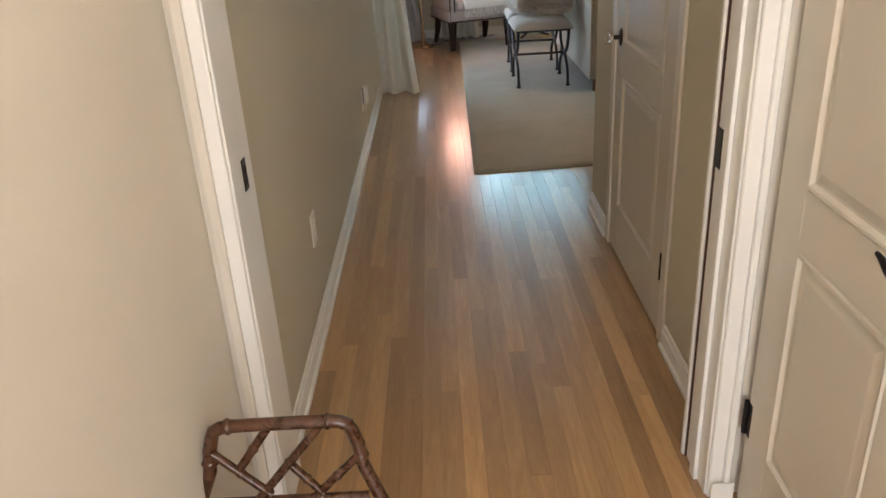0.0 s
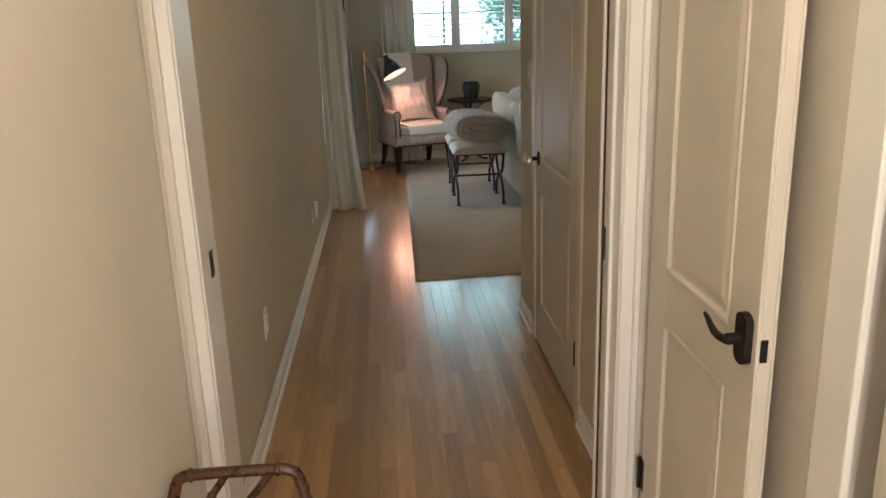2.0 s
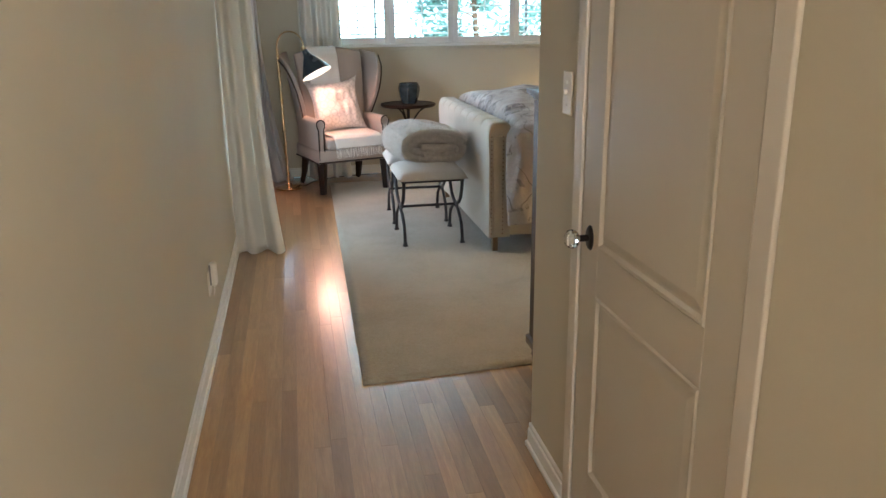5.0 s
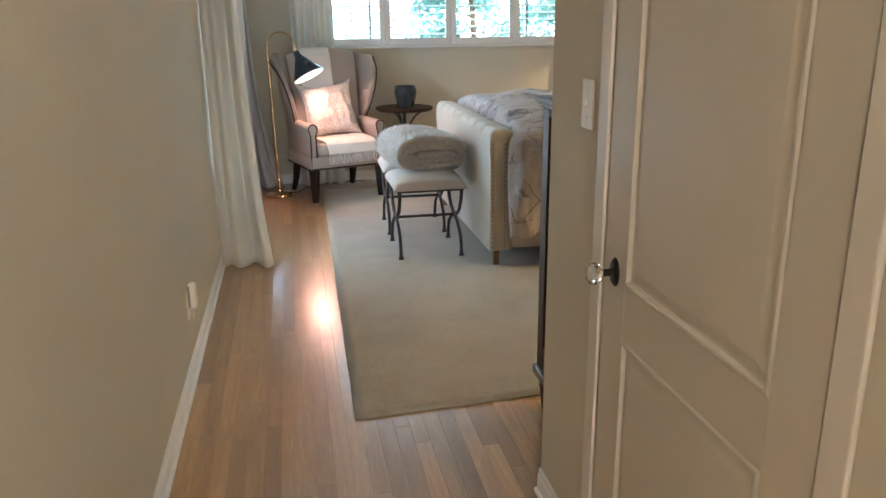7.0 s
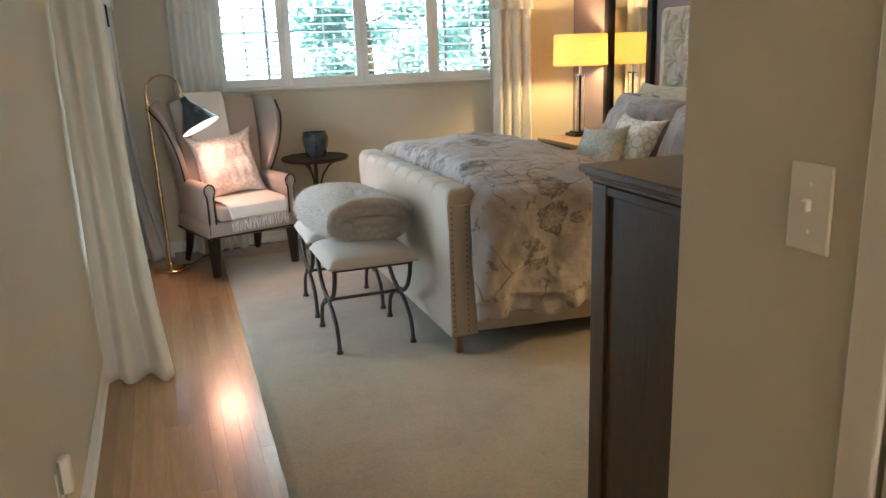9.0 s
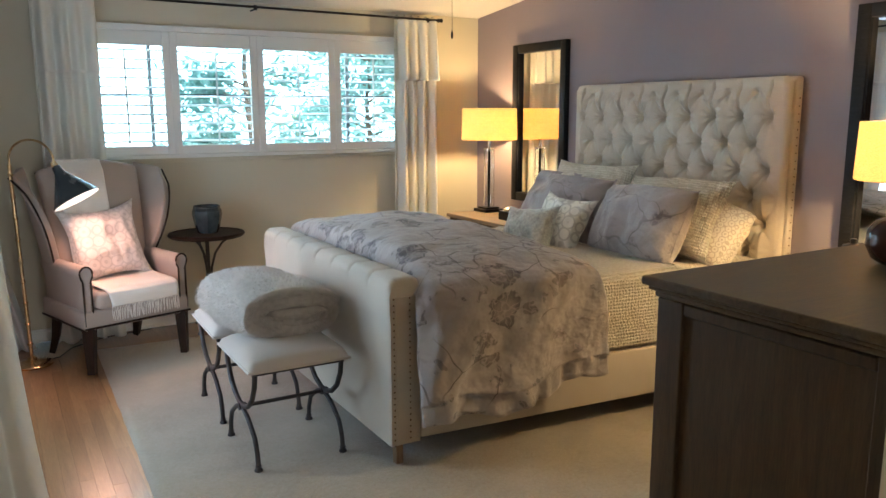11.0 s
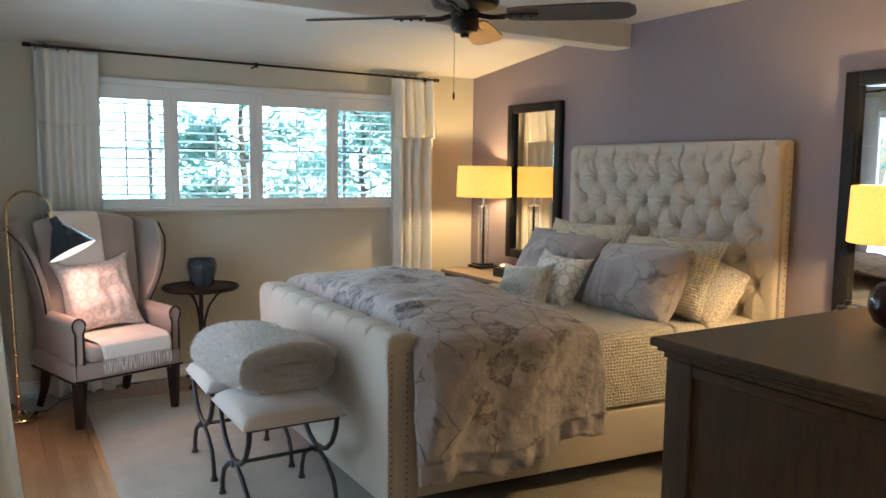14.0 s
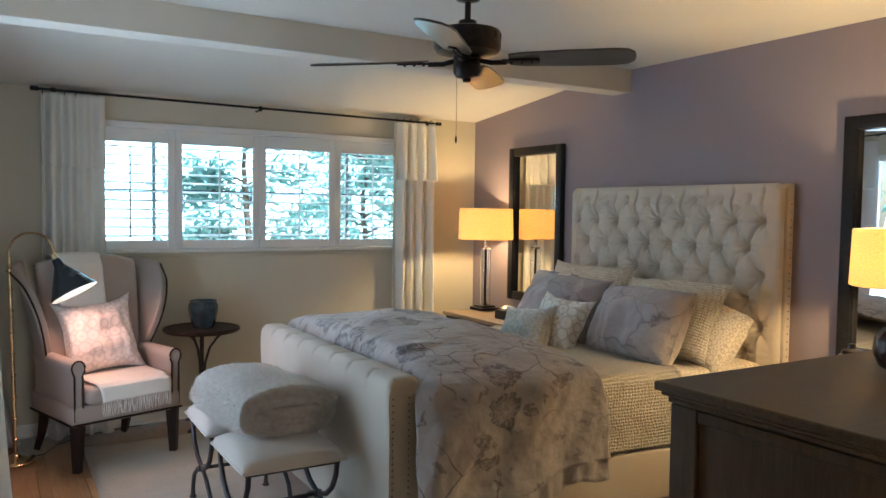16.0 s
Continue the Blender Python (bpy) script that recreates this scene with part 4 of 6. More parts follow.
def bed_wrap(y0, y1, ztop, hem0, hem1, out, crown=0.0):
    """Cross-section points over the bed from near hem to far hem, with round shoulders."""
    pts = [(y0 - out, hem0)]
    for k in range(1, 9):
        pts.append((y0 - out + 0.004 * math.sin(k), hem0 + (ztop - 0.06 - hem0) * k / 8))
    for a in (160, 140, 120, 100):
        pts.append((y0 - out + 0.06 + 0.06 * math.cos(radians(a)), ztop - 0.06 + 0.06 * math.sin(radians(a))))
    for k in range(1, 24):
        t = k / 24
        pts.append((y0 - out + 0.06 + (y1 - y0 + 2 * out - 0.12) * t, ztop + crown * math.sin(math.pi * t) ** 0.6))
    for a in (80, 60, 40, 20):
        pts.append((y1 + out - 0.06 + 0.06 * math.cos(radians(a)), ztop - 0.06 + 0.06 * math.sin(radians(a))))
    for k in range(7, -1, -1):
        pts.append((y1 + out - 0.004 * math.sin(k), hem1 + (ztop - 0.06 - hem1) * k / 8))
    return pts


def along(pts, t):
    k = min(len(pts) - 2, int(t * (len(pts) - 1)))
    w = t * (len(pts) - 1) - k
    return pts[k][0] * (1 - w) + pts[k + 1][0] * w, pts[k][1] * (1 - w) + pts[k + 1][1] * w


def coverlet_f(u, v):
    y, z = along(bed_wrap(BY0 + 0.03, BY1 - 0.03, MZ + 0.012, 0.375, 0.375, 0.012), u)
    x = 1.45 + (2.60 - 1.45) * v
    k = wobble((x * 5, y * 5, z * 5), 1, 0.006)
    return (x + 0.012 * math.sin(y * 9), shear(y, x) - k, z + k)


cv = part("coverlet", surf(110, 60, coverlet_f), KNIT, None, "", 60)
cv.modifiers.new("thick", "SOLIDIFY").thickness = 0.008


def cov_edge(u, v):
    p = Vector(coverlet_f(u, 1.0))
    p.x += 0.02 * v - 0.004
    p.z += 0.004
    return p


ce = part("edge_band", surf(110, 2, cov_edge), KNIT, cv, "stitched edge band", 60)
ce.modifiers.new("thick", "SOLIDIFY").thickness = 0.010
tagged(cv, "cream chunky knit coverlet over the bed", "coverlet")


def duvet_f(u, v):
    hem = 0.275 + 0.14 * v + 0.02 * math.sin(v * 9 + 0.6)
    puff = 0.10 * math.sin(math.pi * min(1, max(0, v * 0.95 + 0.03))) ** 0.5
    y, z = along(bed_wrap(BY0 - 0.005, BY1 + 0.005, MZ + 0.075 + puff * 0.20, hem, 0.42, 0.04 + 0.03 * v, 0.045 + puff * 0.6), u)
    side = max(0.0, min(1.0, (0.34 - u) / 0.2))
    x = 1.234 + (1.93 - 1.234) * v + 0.10 * (1 - u) * v
    crease = 1 - 2 * abs(noise.noise(Vector((x * 5.5 - z * 3.2, 2.0, z * 1.6 + y))))
    hang = max(0.0, min(1.0, (0.62 - z) / 0.3))
    fold = side * (wobble((x * 6 - z * 2.5, 1, z * 2.2), 1, 0.042) + 0.026 * crease * (0.3 + hang) + wobble((x * 13 - z * 5, 4, z * 4), 1, 0.012)) + wobble((x * 4, y * 4, z * 4), 1, 0.024) + 0.012 * (1 - side) * (1 - 2 * abs(noise.noise(Vector((x * 4.2 + y * 1.5, y * 3.1, 5.0))))) + wobble((x * 9, y * 10, z * 9), 1, 0.006)
    x -= 0.036 * side * (1 - v) ** 3
    roll = max(0.0, 1 - v / 0.08) ** 2
    z -= 0.11 * roll * (1 - side)
    y += 0.05 * roll * side
    if u < 0.34:
        return (x + 0.10 * side * v * 0.3, shear(y, x) - fold - 0.05 * side, z)
    return (x, shear(y, x) - 0.3 * fold, z + fold)


dv = part("duvet", surf(190, 130, duvet_f), FLORAL, None, "", 70)
dv.modifiers.new("thick", "SOLIDIFY").thickness = 0.016
tagged(dv, "taupe floral print duvet folded over the foot of the bed", "duvet")


def flange_f(u, v):
    p = Vector(duvet_f(0.0 + 0.02 * (1 - v), u))
    p.z -= 0.085 * v + wobble((u * 7, 0, 6), 1, 0.02) * v
    p.y -= 0.008 + (wobble((u * 13, v, 2), 1, 0.028) + 0.006 * math.sin(u * 48 + 3 * math.sin(u * 9))) * v
    return p


fl = part("flange", surf(110, 6, flange_f), FLORAL, dv, "stitched border hem of the duvet", 70)
fl.modifiers.new("thick", "SOLIDIFY").thickness = 0.006


def pillow(name, label, w, h, t, m, material, corner=0.02, seed=0.0, flange=0.0, slump=0.0):
    """A stuffed cushion: local x width, z height, y thickness."""
    bm = bmesh.new()
    for side in (-1, 1):
        def f(u, v):
            a, b = 2 * u - 1, 2 * v - 1
            ka, kb = abs(a), abs(b)
            pin = 1 - corner * 3 * (1 - (ka * kb) ** 3) * max(ka, kb) ** 4
            th = ((1 - ka ** 2.6) * (1 - kb ** 2.6)) ** 0.48
            wr = (wobble((a * 2, b * 2, side), 1.3, 0.9 * min(w, h) / 20, seed) + wobble((a * 5, b * 2.5, side), 1.0, 0.030 * min(w, h), seed) + wobble((a * 11, b * 8, side), 1.0, 0.006 * min(w, h), seed)) * th + 0.006 * math.sin((ka * 14) + seed) * (1 - th) * th
            point = corner * 1.2 * (ka * kb) ** 4
            pin += point
            rad = math.sin(8 * math.atan2(1.02 - kb, 1.02 - ka) + seed) * math.exp(-((1 - ka) ** 2 + (1 - kb) ** 2) / 0.25) * 0.030 * min(w, h) * th
            zz = b * h / 2 * pin - slump * h * max(0.0, b) * (0.25 + 0.75 * a * a) + wobble((a * 3, b * 3, 0), 1.0, slump * 0.10, seed)
            return (a * w / 2 * pin, side * (t / 2 * th * (1 + 0.5 * slump * (1 - b)) + wr + rad) + side * 0.002, zz)
        surf(48, 42, f, bm)
    bmesh.ops.remove_doubles(bm, verts=bm.verts[:], dist=0.0042)
    if flange:
        n = 40
        ringi, ringo = [], []
        for k in range(n):
            a = 6.28318 * k / n
            c, s = math.cos(a), math.sin(a)
            q = max(abs(c), abs(s))
            wv = 0.006 * math.sin(k * 2.1)
            ringi.append(bm.verts.new((c / q * w / 2 * 0.96, wv * 0.3, s / q * h / 2 * 0.96)))
            ringo.append(bm.verts.new((c / q * (w / 2 + flange), wv, s / q * (h / 2 + flange))))
        for k in range(n):
            bm.faces.new((ringi[k], ringi[(k + 1) % n], ringo[(k + 1) % n], ringo[k]))
    ob = part(name, fix(bm), material, None, "", 80)
    ob.matrix_basis = m
    rim = []
    for k in range(61):
        a = 6.28318 * k / 60
        c, s = math.cos(a), math.sin(a)
        q = max(abs(c), abs(s))
        ka, kb = abs(c / q), abs(s / q)
        pin = 1 - corner * 3 * (1 - (ka * kb) ** 3)
        aa, bb = c / q, s / q
        rim.append((aa * w / 2 * pin, 0, bb * h / 2 * pin - slump * h * max(0.0, bb) * (0.25 + 0.75 * aa * aa) + wobble((aa * 3, bb * 3, 0), 1.0, slump * 0.10, seed)))
    part("piping", tube(rim, 0.0035, 6), material, ob, "", 60)
    return tagged(ob, label, "pillow", "bed pillows")


def lean(x, y, z, tilt, turn=0.0, roll=0.0):
    """Stands a pillow facing the foot of the bed, tipped back towards the headboard."""
    return Matrix.Translation((x, y, z)) @ pose(0, 0, 0, 0, 0, 90 + turn) @ pose(0, 0, 0, tilt) @ pose(0, 0, 0, 0, roll, 0)


pillow("sleeping_pillow", "slumped ring-print pillow against the headboard", 0.84, 0.46, 0.26, lean(3.04, 5.90, 0.885, 34, -6, -5), RING, 0.02, 1.0, 0.0, 0.26)
pillow("sleeping_pillow", "ring-print pillow against the headboard", 0.70, 0.42, 0.18, lean(3.06, 6.68, 0.875, 22, 2), RING, 0.02, 2.0, 0.012)
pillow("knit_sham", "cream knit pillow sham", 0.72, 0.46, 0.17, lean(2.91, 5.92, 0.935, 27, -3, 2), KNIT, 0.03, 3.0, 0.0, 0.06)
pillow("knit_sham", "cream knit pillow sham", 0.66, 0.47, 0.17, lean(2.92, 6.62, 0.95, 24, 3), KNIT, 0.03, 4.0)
pillow("floral_sham", "mauve-grey floral print pillow sham", 0.66, 0.44, 0.27, lean(2.73, 5.95, 0.895, 27, -5, 2), FLORALP, 0.02, 5.0, 0.0, 0.05)
pillow("floral_sham", "mauve-grey floral print pillow sham", 0.64, 0.44, 0.25, lean(2.79, 6.68, 0.895, 30, 6, -2), FLORALP, 0.02, 6.0, 0.014)
pillow("lattice_cushion", "small pale cushion with lattice print", 0.40, 0.35, 0.15, lean(2.55, 6.40, 0.845, 30, 4, -3), LATT, 0.06, 7.0)
pillow("textured_cushion", "small pale blue-grey textured cushion", 0.36, 0.30, 0.15, lean(2.37, 6.46, 0.81, 28, 12, 6), SMALLP, 0.06, 8.0)

# ---- stools ----


def stool(m):
    s = thing("stool", "wrought iron curule stool with cream linen cushion", "stool", m, "stools at the bed")
    w, d = 0.20, 0.215
    for x in (-w + 0.012, w - 0.012):
        up = [(x, -d, 0.415), (x, -d + 0.012, 0.36), (x, -d + 0.055, 0.29), (x, -0.10, 0.245), (x, -0.03, 0.222), (x, 0.03, 0.222), (x, 0.10, 0.245), (x, d - 0.055, 0.29), (x, d - 0.012, 0.36), (x, d, 0.415)]
        part("upper_arc", tube(up, 0.0115, 8), IRON, s, "", 50)
        dn = [(x, -d + 0.005, 0.012), (x, -d + 0.012, 0.07), (x, -d + 0.04, 0.13), (x, -0.09, 0.185), (x, -0.03, 0.205), (x, 0.03, 0.205), (x, 0.09, 0.185), (x, d - 0.04, 0.13), (x, d - 0.012, 0.07), (x, d - 0.005, 0.012)]
        part("lower_arc", tube(dn, 0.0105, 8), IRON, s, "", 50)
        part("boss", tube([(x - 0.016, 0, 0.213), (x + 0.016, 0, 0.213)], [0.017, 0.017], 10), IRON, s, "", 50)
        for y in (-d + 0.005, d - 0.005):
            part("foot", fix(lathe([(0, 0.0), (0.017, 0.0), (0.018, 0.006), (0.011, 0.016), (0.014, 0.024), (0.0, 0.03)], 12, (x, y, 0))), IRON, s, "", 50)
    part("stretcher", tube([(-w + 0.012, 0, 0.213), (w - 0.012, 0, 0.213)], 0.009, 8), IRON, s, "", 50)
    for x in (-w + 0.008, w - 0.008):
        part("seat_rail", box(x - 0.009, x + 0.009, -d - 0.006, d + 0.006, 0.41, 0.428, 0.003, 1), IRON, s)
    for y in (-d, d):
        part("seat_rail", box(-w + 0.018, w - 0.018, y - 0.006, y + 0.006, 0.411, 0.427, 0.003, 1), IRON, s)

    def cush(u, v):
        a, b = 2 * u - 1, 2 * v - 1
        e = (max(0.0, 1 - abs(a) ** 7) * max(0.0, 1 - abs(b) ** 7)) ** 0.35
        return (a * 0.222, b * 0.248, 0.430 + 0.05 * e + 0.034 * (1 - a * a) * (1 - b * b))
    bm = surf(26, 26, cush)
    box(-0.221, 0.221, -0.247, 0.247, 0.4285, 0.4315, bm=bm)
    part("cushion", bm, STOOLF, s, "cream linen box cushion", 60)
    edge = [(sx * 0.218, sy * 0.244, 0.436) for sx, sy in ((-1, -1), (1, -1), (1, 1), (-1, 1), (-1, -1))]
    part("piping", tube(edge, 0.0045, 6), STOOLF, s)
    return s


stool1 = stool(Matrix.Translation((0.795, 6.125, 0.012)))
copy_thing(stool1, Matrix.Translation((0.805, 6.700, 0.012)) @ pose(0, 0, 0, 0, 0, -1.5))

# ---- folded faux fur blanket ----
blanket = thing("fur_blanket", "folded grey-beige faux fur blanket on the two stools", "blanket")


def spiral(t):
    """Centre line of the folded layers in the x-z plane."""
    w, h = 0.185, 0.085
    pts = [(-0.10, 0.115), (0.10, 0.118), (0.145, 0.10), (0.10, 0.075), (-0.12, 0.07), (-0.165, 0.10), (-0.12, 0.165), (0.0, 0.185), (0.13, 0.165), (0.185, 0.11), (0.17, 0.05), (0.10, 0.03), (-0.10, 0.028), (-0.19, 0.045), (-0.215, 0.10), (-0.19, 0.17), (-0.10, 0.215), (0.02, 0.222), (0.14, 0.195), (0.20, 0.14)]
    k = min(len(pts) - 2, int(t * (len(pts) - 1)))
    w = t * (len(pts) - 1) - k
    p0, p1, p2, p3 = pts[max(0, k - 1)], pts[k], pts[k + 1], pts[min(len(pts) - 1, k + 2)]
    return tuple(0.5 * (2 * p1[i] + (p2[i] - p0[i]) * w + (2 * p0[i] - 5 * p1[i] + 4 * p2[i] - p3[i]) * w * w + (3 * p1[i] - p0[i] - 3 * p2[i] + p3[i]) * w ** 3) for i in (0, 1))


def blanket_f(u, v):
    x, z = spiral(u)
    y = -0.33 + 0.61 * v
    e = 1 - 0.10 * (2 * v - 1) ** 4
    x, z = x * e * 1.06, (z * 0.90 + 0.006) * (0.97 + 0.05 * math.sin(v * 5)) + 0.02 * x
    n1 = wobble((x * 5, y * 5, z * 5), 1, 0.018)
    return (x + n1, y + wobble((x * 8, 3, z * 8), 1, 0.03), max(0.012, z + n1))


bm = surf(150, 56, blanket_f)
cloth = part("cloth", bm, FUR, blanket, "", 80)
sd = cloth.modifiers.new("thick", "SOLIDIFY")
sd.thickness, sd.offset = 0.050, 0
rnd = random.Random(4)
vs, fs = [], []
for k in range(44000):
    u = rnd.random() if k % 3 else 0.63 + 0.37 * rnd.random()
    v = rnd.random()
    if k % 7 == 0:
        v = rnd.choice((0.0, 1.0))
    p = Vector(blanket_f(u, v))
    q = Vector(blanket_f(min(1, u + 0.004), v))
    t1 = (q - p).normalized()
    nrm = Vector((-t1.z, 0, t1.x)) * rnd.choice((-1, 1, 1))
    if v in (0.0, 1.0):
        nrm = Vector((0, -1 if v == 0 else 1, 0))
        p += Vector((-t1.z, 0, t1.x)) * rnd.uniform(-0.014, 0.014)
    else:
        p += nrm * 0.023
    tip = p + nrm * 0.012 + Vector((rnd.uniform(-0.016, 0.016), rnd.uniform(-0.018, 0.018), rnd.uniform(-0.014, 0.006)))
    sdv = Vector((rnd.uniform(-1, 1), rnd.uniform(-1, 1), rnd.uniform(-1, 1))).normalized() * 0.0016
    n0 = len(vs)
    vs += [p - sdv, p + sdv, tip]
    fs.append((n0, n0 + 1, n0 + 2))
me = bpy.data.meshes.new("fur")
me.from_pydata([tuple(v) for v in vs], [], fs)
me.materials.append(FUR)
fur = new("fur", me)
fur.parent = blanket
tagged(fur, "soft pile", "", "", "stuff")
blanket.matrix_basis = Matrix.Translation((0.81, 6.40, 0.512)) @ pose(0, 0, 0, 0, 3, 4)

# ---- wing chair ----
chair = thing("wing_chair", "beige leather wing chair with dark piping and nailheads", "armchair", Matrix.Translation((0.352, 7.90, 0.0)) @ pose(0, 0, 0, 0, 0, 17))


def rounded(w, d, z0, z1, bev, y0=0.0, x0=0.0):
    return box(x0 - w / 2, x0 + w / 2, y0 - d / 2, y0 + d / 2, z0, z1, bev, 4)


part("seat_frame", rounded(0.64, 0.60, 0.27, 0.385, 0.02, 0.02), CHAIRF, chair, "", 40)
part("seat_cushion", rounded(0.50, 0.58, 0.385, 0.485, 0.035, -0.03), CHAIRF, chair, "plump seat cushion", 40)


def back_f(u, v):
    a = 2 * u - 1
    z = 0.44 + 0.72 * v
    top = 0.012 * math.cos(a * 3.14) * v
    return (a * (0.255 + 0.03 * v), 0.20 + 0.13 * v - 0.035 * (1 - a * a) + (0.02 * v ** 8), z - 0.03 * abs(a) ** 3 * v + top)


bk = part("backrest", surf(20, 26, back_f), CHAIRF, chair, "", 60)
sd = bk.modifiers.new("thick", "SOLIDIFY")
sd.thickness, sd.offset = 0.09, 1
bv = bk.modifiers.new("soft", "BEVEL")
bv.width, bv.segments, bv.limit_method = 0.03, 3, "ANGLE"
for s in (-1, 1):
    def wing_f(u, v, s=s):
        z = 0.56 + 0.60 * v
        reach = 0.06 + 0.23 * math.sin(math.pi * min(1.0, 0.15 + v * 0.62)) ** 1.5 * (1 - 0.35 * max(0, v - 0.8) / 0.2)
        x = s * (0.282 + 0.068 * v + 0.10 * u * v)
        y = 0.26 + 0.13 * v - reach * u
        return (x, y, z - 0.05 * u * (v ** 6))
    wg = part("wing", surf(12, 24, wing_f), CHAIRF, chair, "curved wing of the backrest", 60)
    sd = wg.modifiers.new("thick", "SOLIDIFY")
    sd.thickness, sd.offset = 0.05, 0
    bv = wg.modifiers.new("soft", "BEVEL")
    bv.width, bv.segments, bv.limit_method = 0.02, 3, "ANGLE"
    part("piping", tube([Vector(wing_f(1.0, k / 20, s)) + Vector((s * 0.014, -0.006, 0)) for k in range(21)], 0.006, 6), DARKW, chair, "dark piping", 60)
    # rolled arm
    arm = [(0.0, 0.30), (0.0, 0.555), (-0.010, 0.575), (-0.013, 0.598), (-0.006, 0.620), (0.008, 0.633), (0.024, 0.637), (0.041, 0.632), (0.054, 0.618), (0.059, 0.598), (0.054, 0.575), (0.045, 0.552), (0.045, 0.30)]
    bm = prism([(s * (0.262 + p), q) for p, q in arm], "y", -0.27, 0.28)
    part("arm", bm, CHAIRF, chair, "rolled arm", 60)
    pp = [(s * (0.262 + p), -0.274, q) for p, q in arm[:1] + arm[1:] if q > 0]
    part("piping", tube(pp, 0.0055, 6), DARKW, chair, "dark piping", 60)
    for k in range(16):
        for xx in (0.006, 0.039):
            nailhead(chair, (s * (0.262 + xx), -0.272, 0.31 + k * 0.0155))
    part("front_leg", tube([(s * 0.285, -0.25, 0.013), (s * 0.280, -0.245, 0.28)], [0.028, 0.045], 4), DARKW, chair, "dark tapered wooden leg")
    part("back_leg", tube([(s * 0.27, 0.36, 0.013), (s * 0.26, 0.31, 0.12), (s * 0.25, 0.27, 0.30)], [0.024, 0.031, 0.042], 4), DARKW, chair, "dark splayed wooden leg")
part("piping", tube([(-0.32, -0.284, 0.285), (0.32, -0.284, 0.285)], 0.006, 6), DARKW, chair, "dark piping")
part("piping", tube([(-0.325, -0.27, 0.28), (-0.325, 0.31, 0.28)], 0.006, 6), DARKW, chair, "dark piping")
for sx in (0.03, 0.97):
    part("seam", tube([Vector(back_f(sx, k / 16)) + Vector((0, -0.001, 0)) for k in range(17)], 0.0035, 6), CHAIRF, chair, "", 60)
tp = [Vector(back_f(k / 14, 1.0)) + Vector((0, -0.002, 0.004)) for k in range(15)]
part("piping", tube(tp, 0.005, 6), DARKW, chair, "dark piping", 60)

CH = chair.matrix_basis
cu = pillow("chair_cushion", "square cream ring-print cushion on the wing chair", 0.46, 0.46, 0.16, CH @ Matrix.Translation((-0.02, 0.06, 0.705)) @ pose(0, 0, 0, -20, 0, 0) @ pose(0, 0, 0, 0, -4, 0), RINGP, 0.055, 9.0)
cu["group"] = "cushions"
throw = thing("throw_blanket", "cream wool throw with fringe draped over the wing chair", "throw", CH)


def throw_back(u, v):
    x = -0.21 + 0.27 * u + 0.01 * math.sin(v * 7)
    pts = [(0.47, 0.80), (0.45, 1.0), (0.42, 1.15), (0.36, 1.185), (0.27, 1.18), (0.215, 1.12), (0.17, 0.90), (0.115, 0.62), (0.10, 0.51)]
    y, z = along(pts, v)
    return (x, y + wobble((u * 4, v * 6, 1), 1, 0.006) - 0.035, z + 0.008)


def throw_seat(u, v):
    x = -0.20 + 0.40 * u + 0.05 * (1 - v) * (u - 0.5) + 0.02 * v
    pts = [(0.20, 0.50), (0.10, 0.497), (-0.05, 0.497), (-0.20, 0.496), (-0.30, 0.492), (-0.328, 0.475), (-0.335, 0.44), (-0.337, 0.40)]
    y, z = along(pts, v)
    return (x, y + wobble((u * 5, v * 3, 2), 1, 0.006), z + 0.004 + max(0, wobble((u * 5, v * 5, 3), 1, 0.008)))


for f in (throw_back, throw_seat):
    ob = part("cloth", surf(24, 50, f), THROWF, throw, "", 80)
    ob.modifiers.new("thick", "SOLIDIFY").thickness = 0.006
bm = bmesh.new()
for k in range(46):
    p = Vector(throw_seat(k / 45, 1.0))
    tube([p, p + Vector((rnd.uniform(-0.004, 0.004), -0.003, -0.035)), p + Vector((rnd.uniform(-0.008, 0.008), -0.002, -0.075 - rnd.random() * 0.012))], [0.003, 0.0024, 0.0015], 4, bm)
part("fringe", bm, THROWF, throw, "twisted wool fringe")

# ---- floor lamp ----
lamp = thing("floor_lamp", "brass bamboo-style floor lamp with black cone shade, lit", "floor lamp", Matrix.Translation((-0.132, 7.985, 0)))
part("base", fix(lathe([(0, 0.0), (0.112, 0.0), (0.115, 0.008), (0.108, 0.016), (0.07, 0.024), (0.03, 0.034), (0.018, 0.05), (0.0, 0.05)], 36)), BRASS, lamp, "round brass base", 40)
bm = bmesh.new()
tube([(0, 0, 0.04), (-0.01, 0, 0.6), (-0.02, 0, 1.19)], 0.0108, 12, bm)
part("pole", bm, BRASS, lamp, "", 50)
for k in range(9):
    z = 0.13 + k * 0.125
    part("node", tube([(-0.0167 * z, 0, z - 0.008), (-0.0167 * z, 0, z), (-0.0167 * z, 0, z + 0.008)], [0.0110, 0.0175, 0.0110], 12), BRASS, lamp, "", 50)
top = [Vector((-0.02, 0, 1.19))]
for k in range(13):
    a = math.pi - math.pi * 0.94 * k / 12
    rr = 0.110
    top.append(Vector((-0.02 + (rr + rr * math.cos(a)) * 0.97, -(rr + rr * math.cos(a)) * 1.05, 1.215 + rr * 1.05 * math.sin(a))))
top.append(top[-1] + Vector((0.004, -0.003, -0.045)))
part("arch", tube(top, 0.0065, 10), BRASS, lamp, "curved brass arm", 50)
apex = top[-1]
aim = Vector((0.42, -0.26, -0.86)).normalized()
sm = Matrix.Translation(apex + aim * 0.01) @ aim.to_track_quat("-Z", "Y").to_matrix().to_4x4()
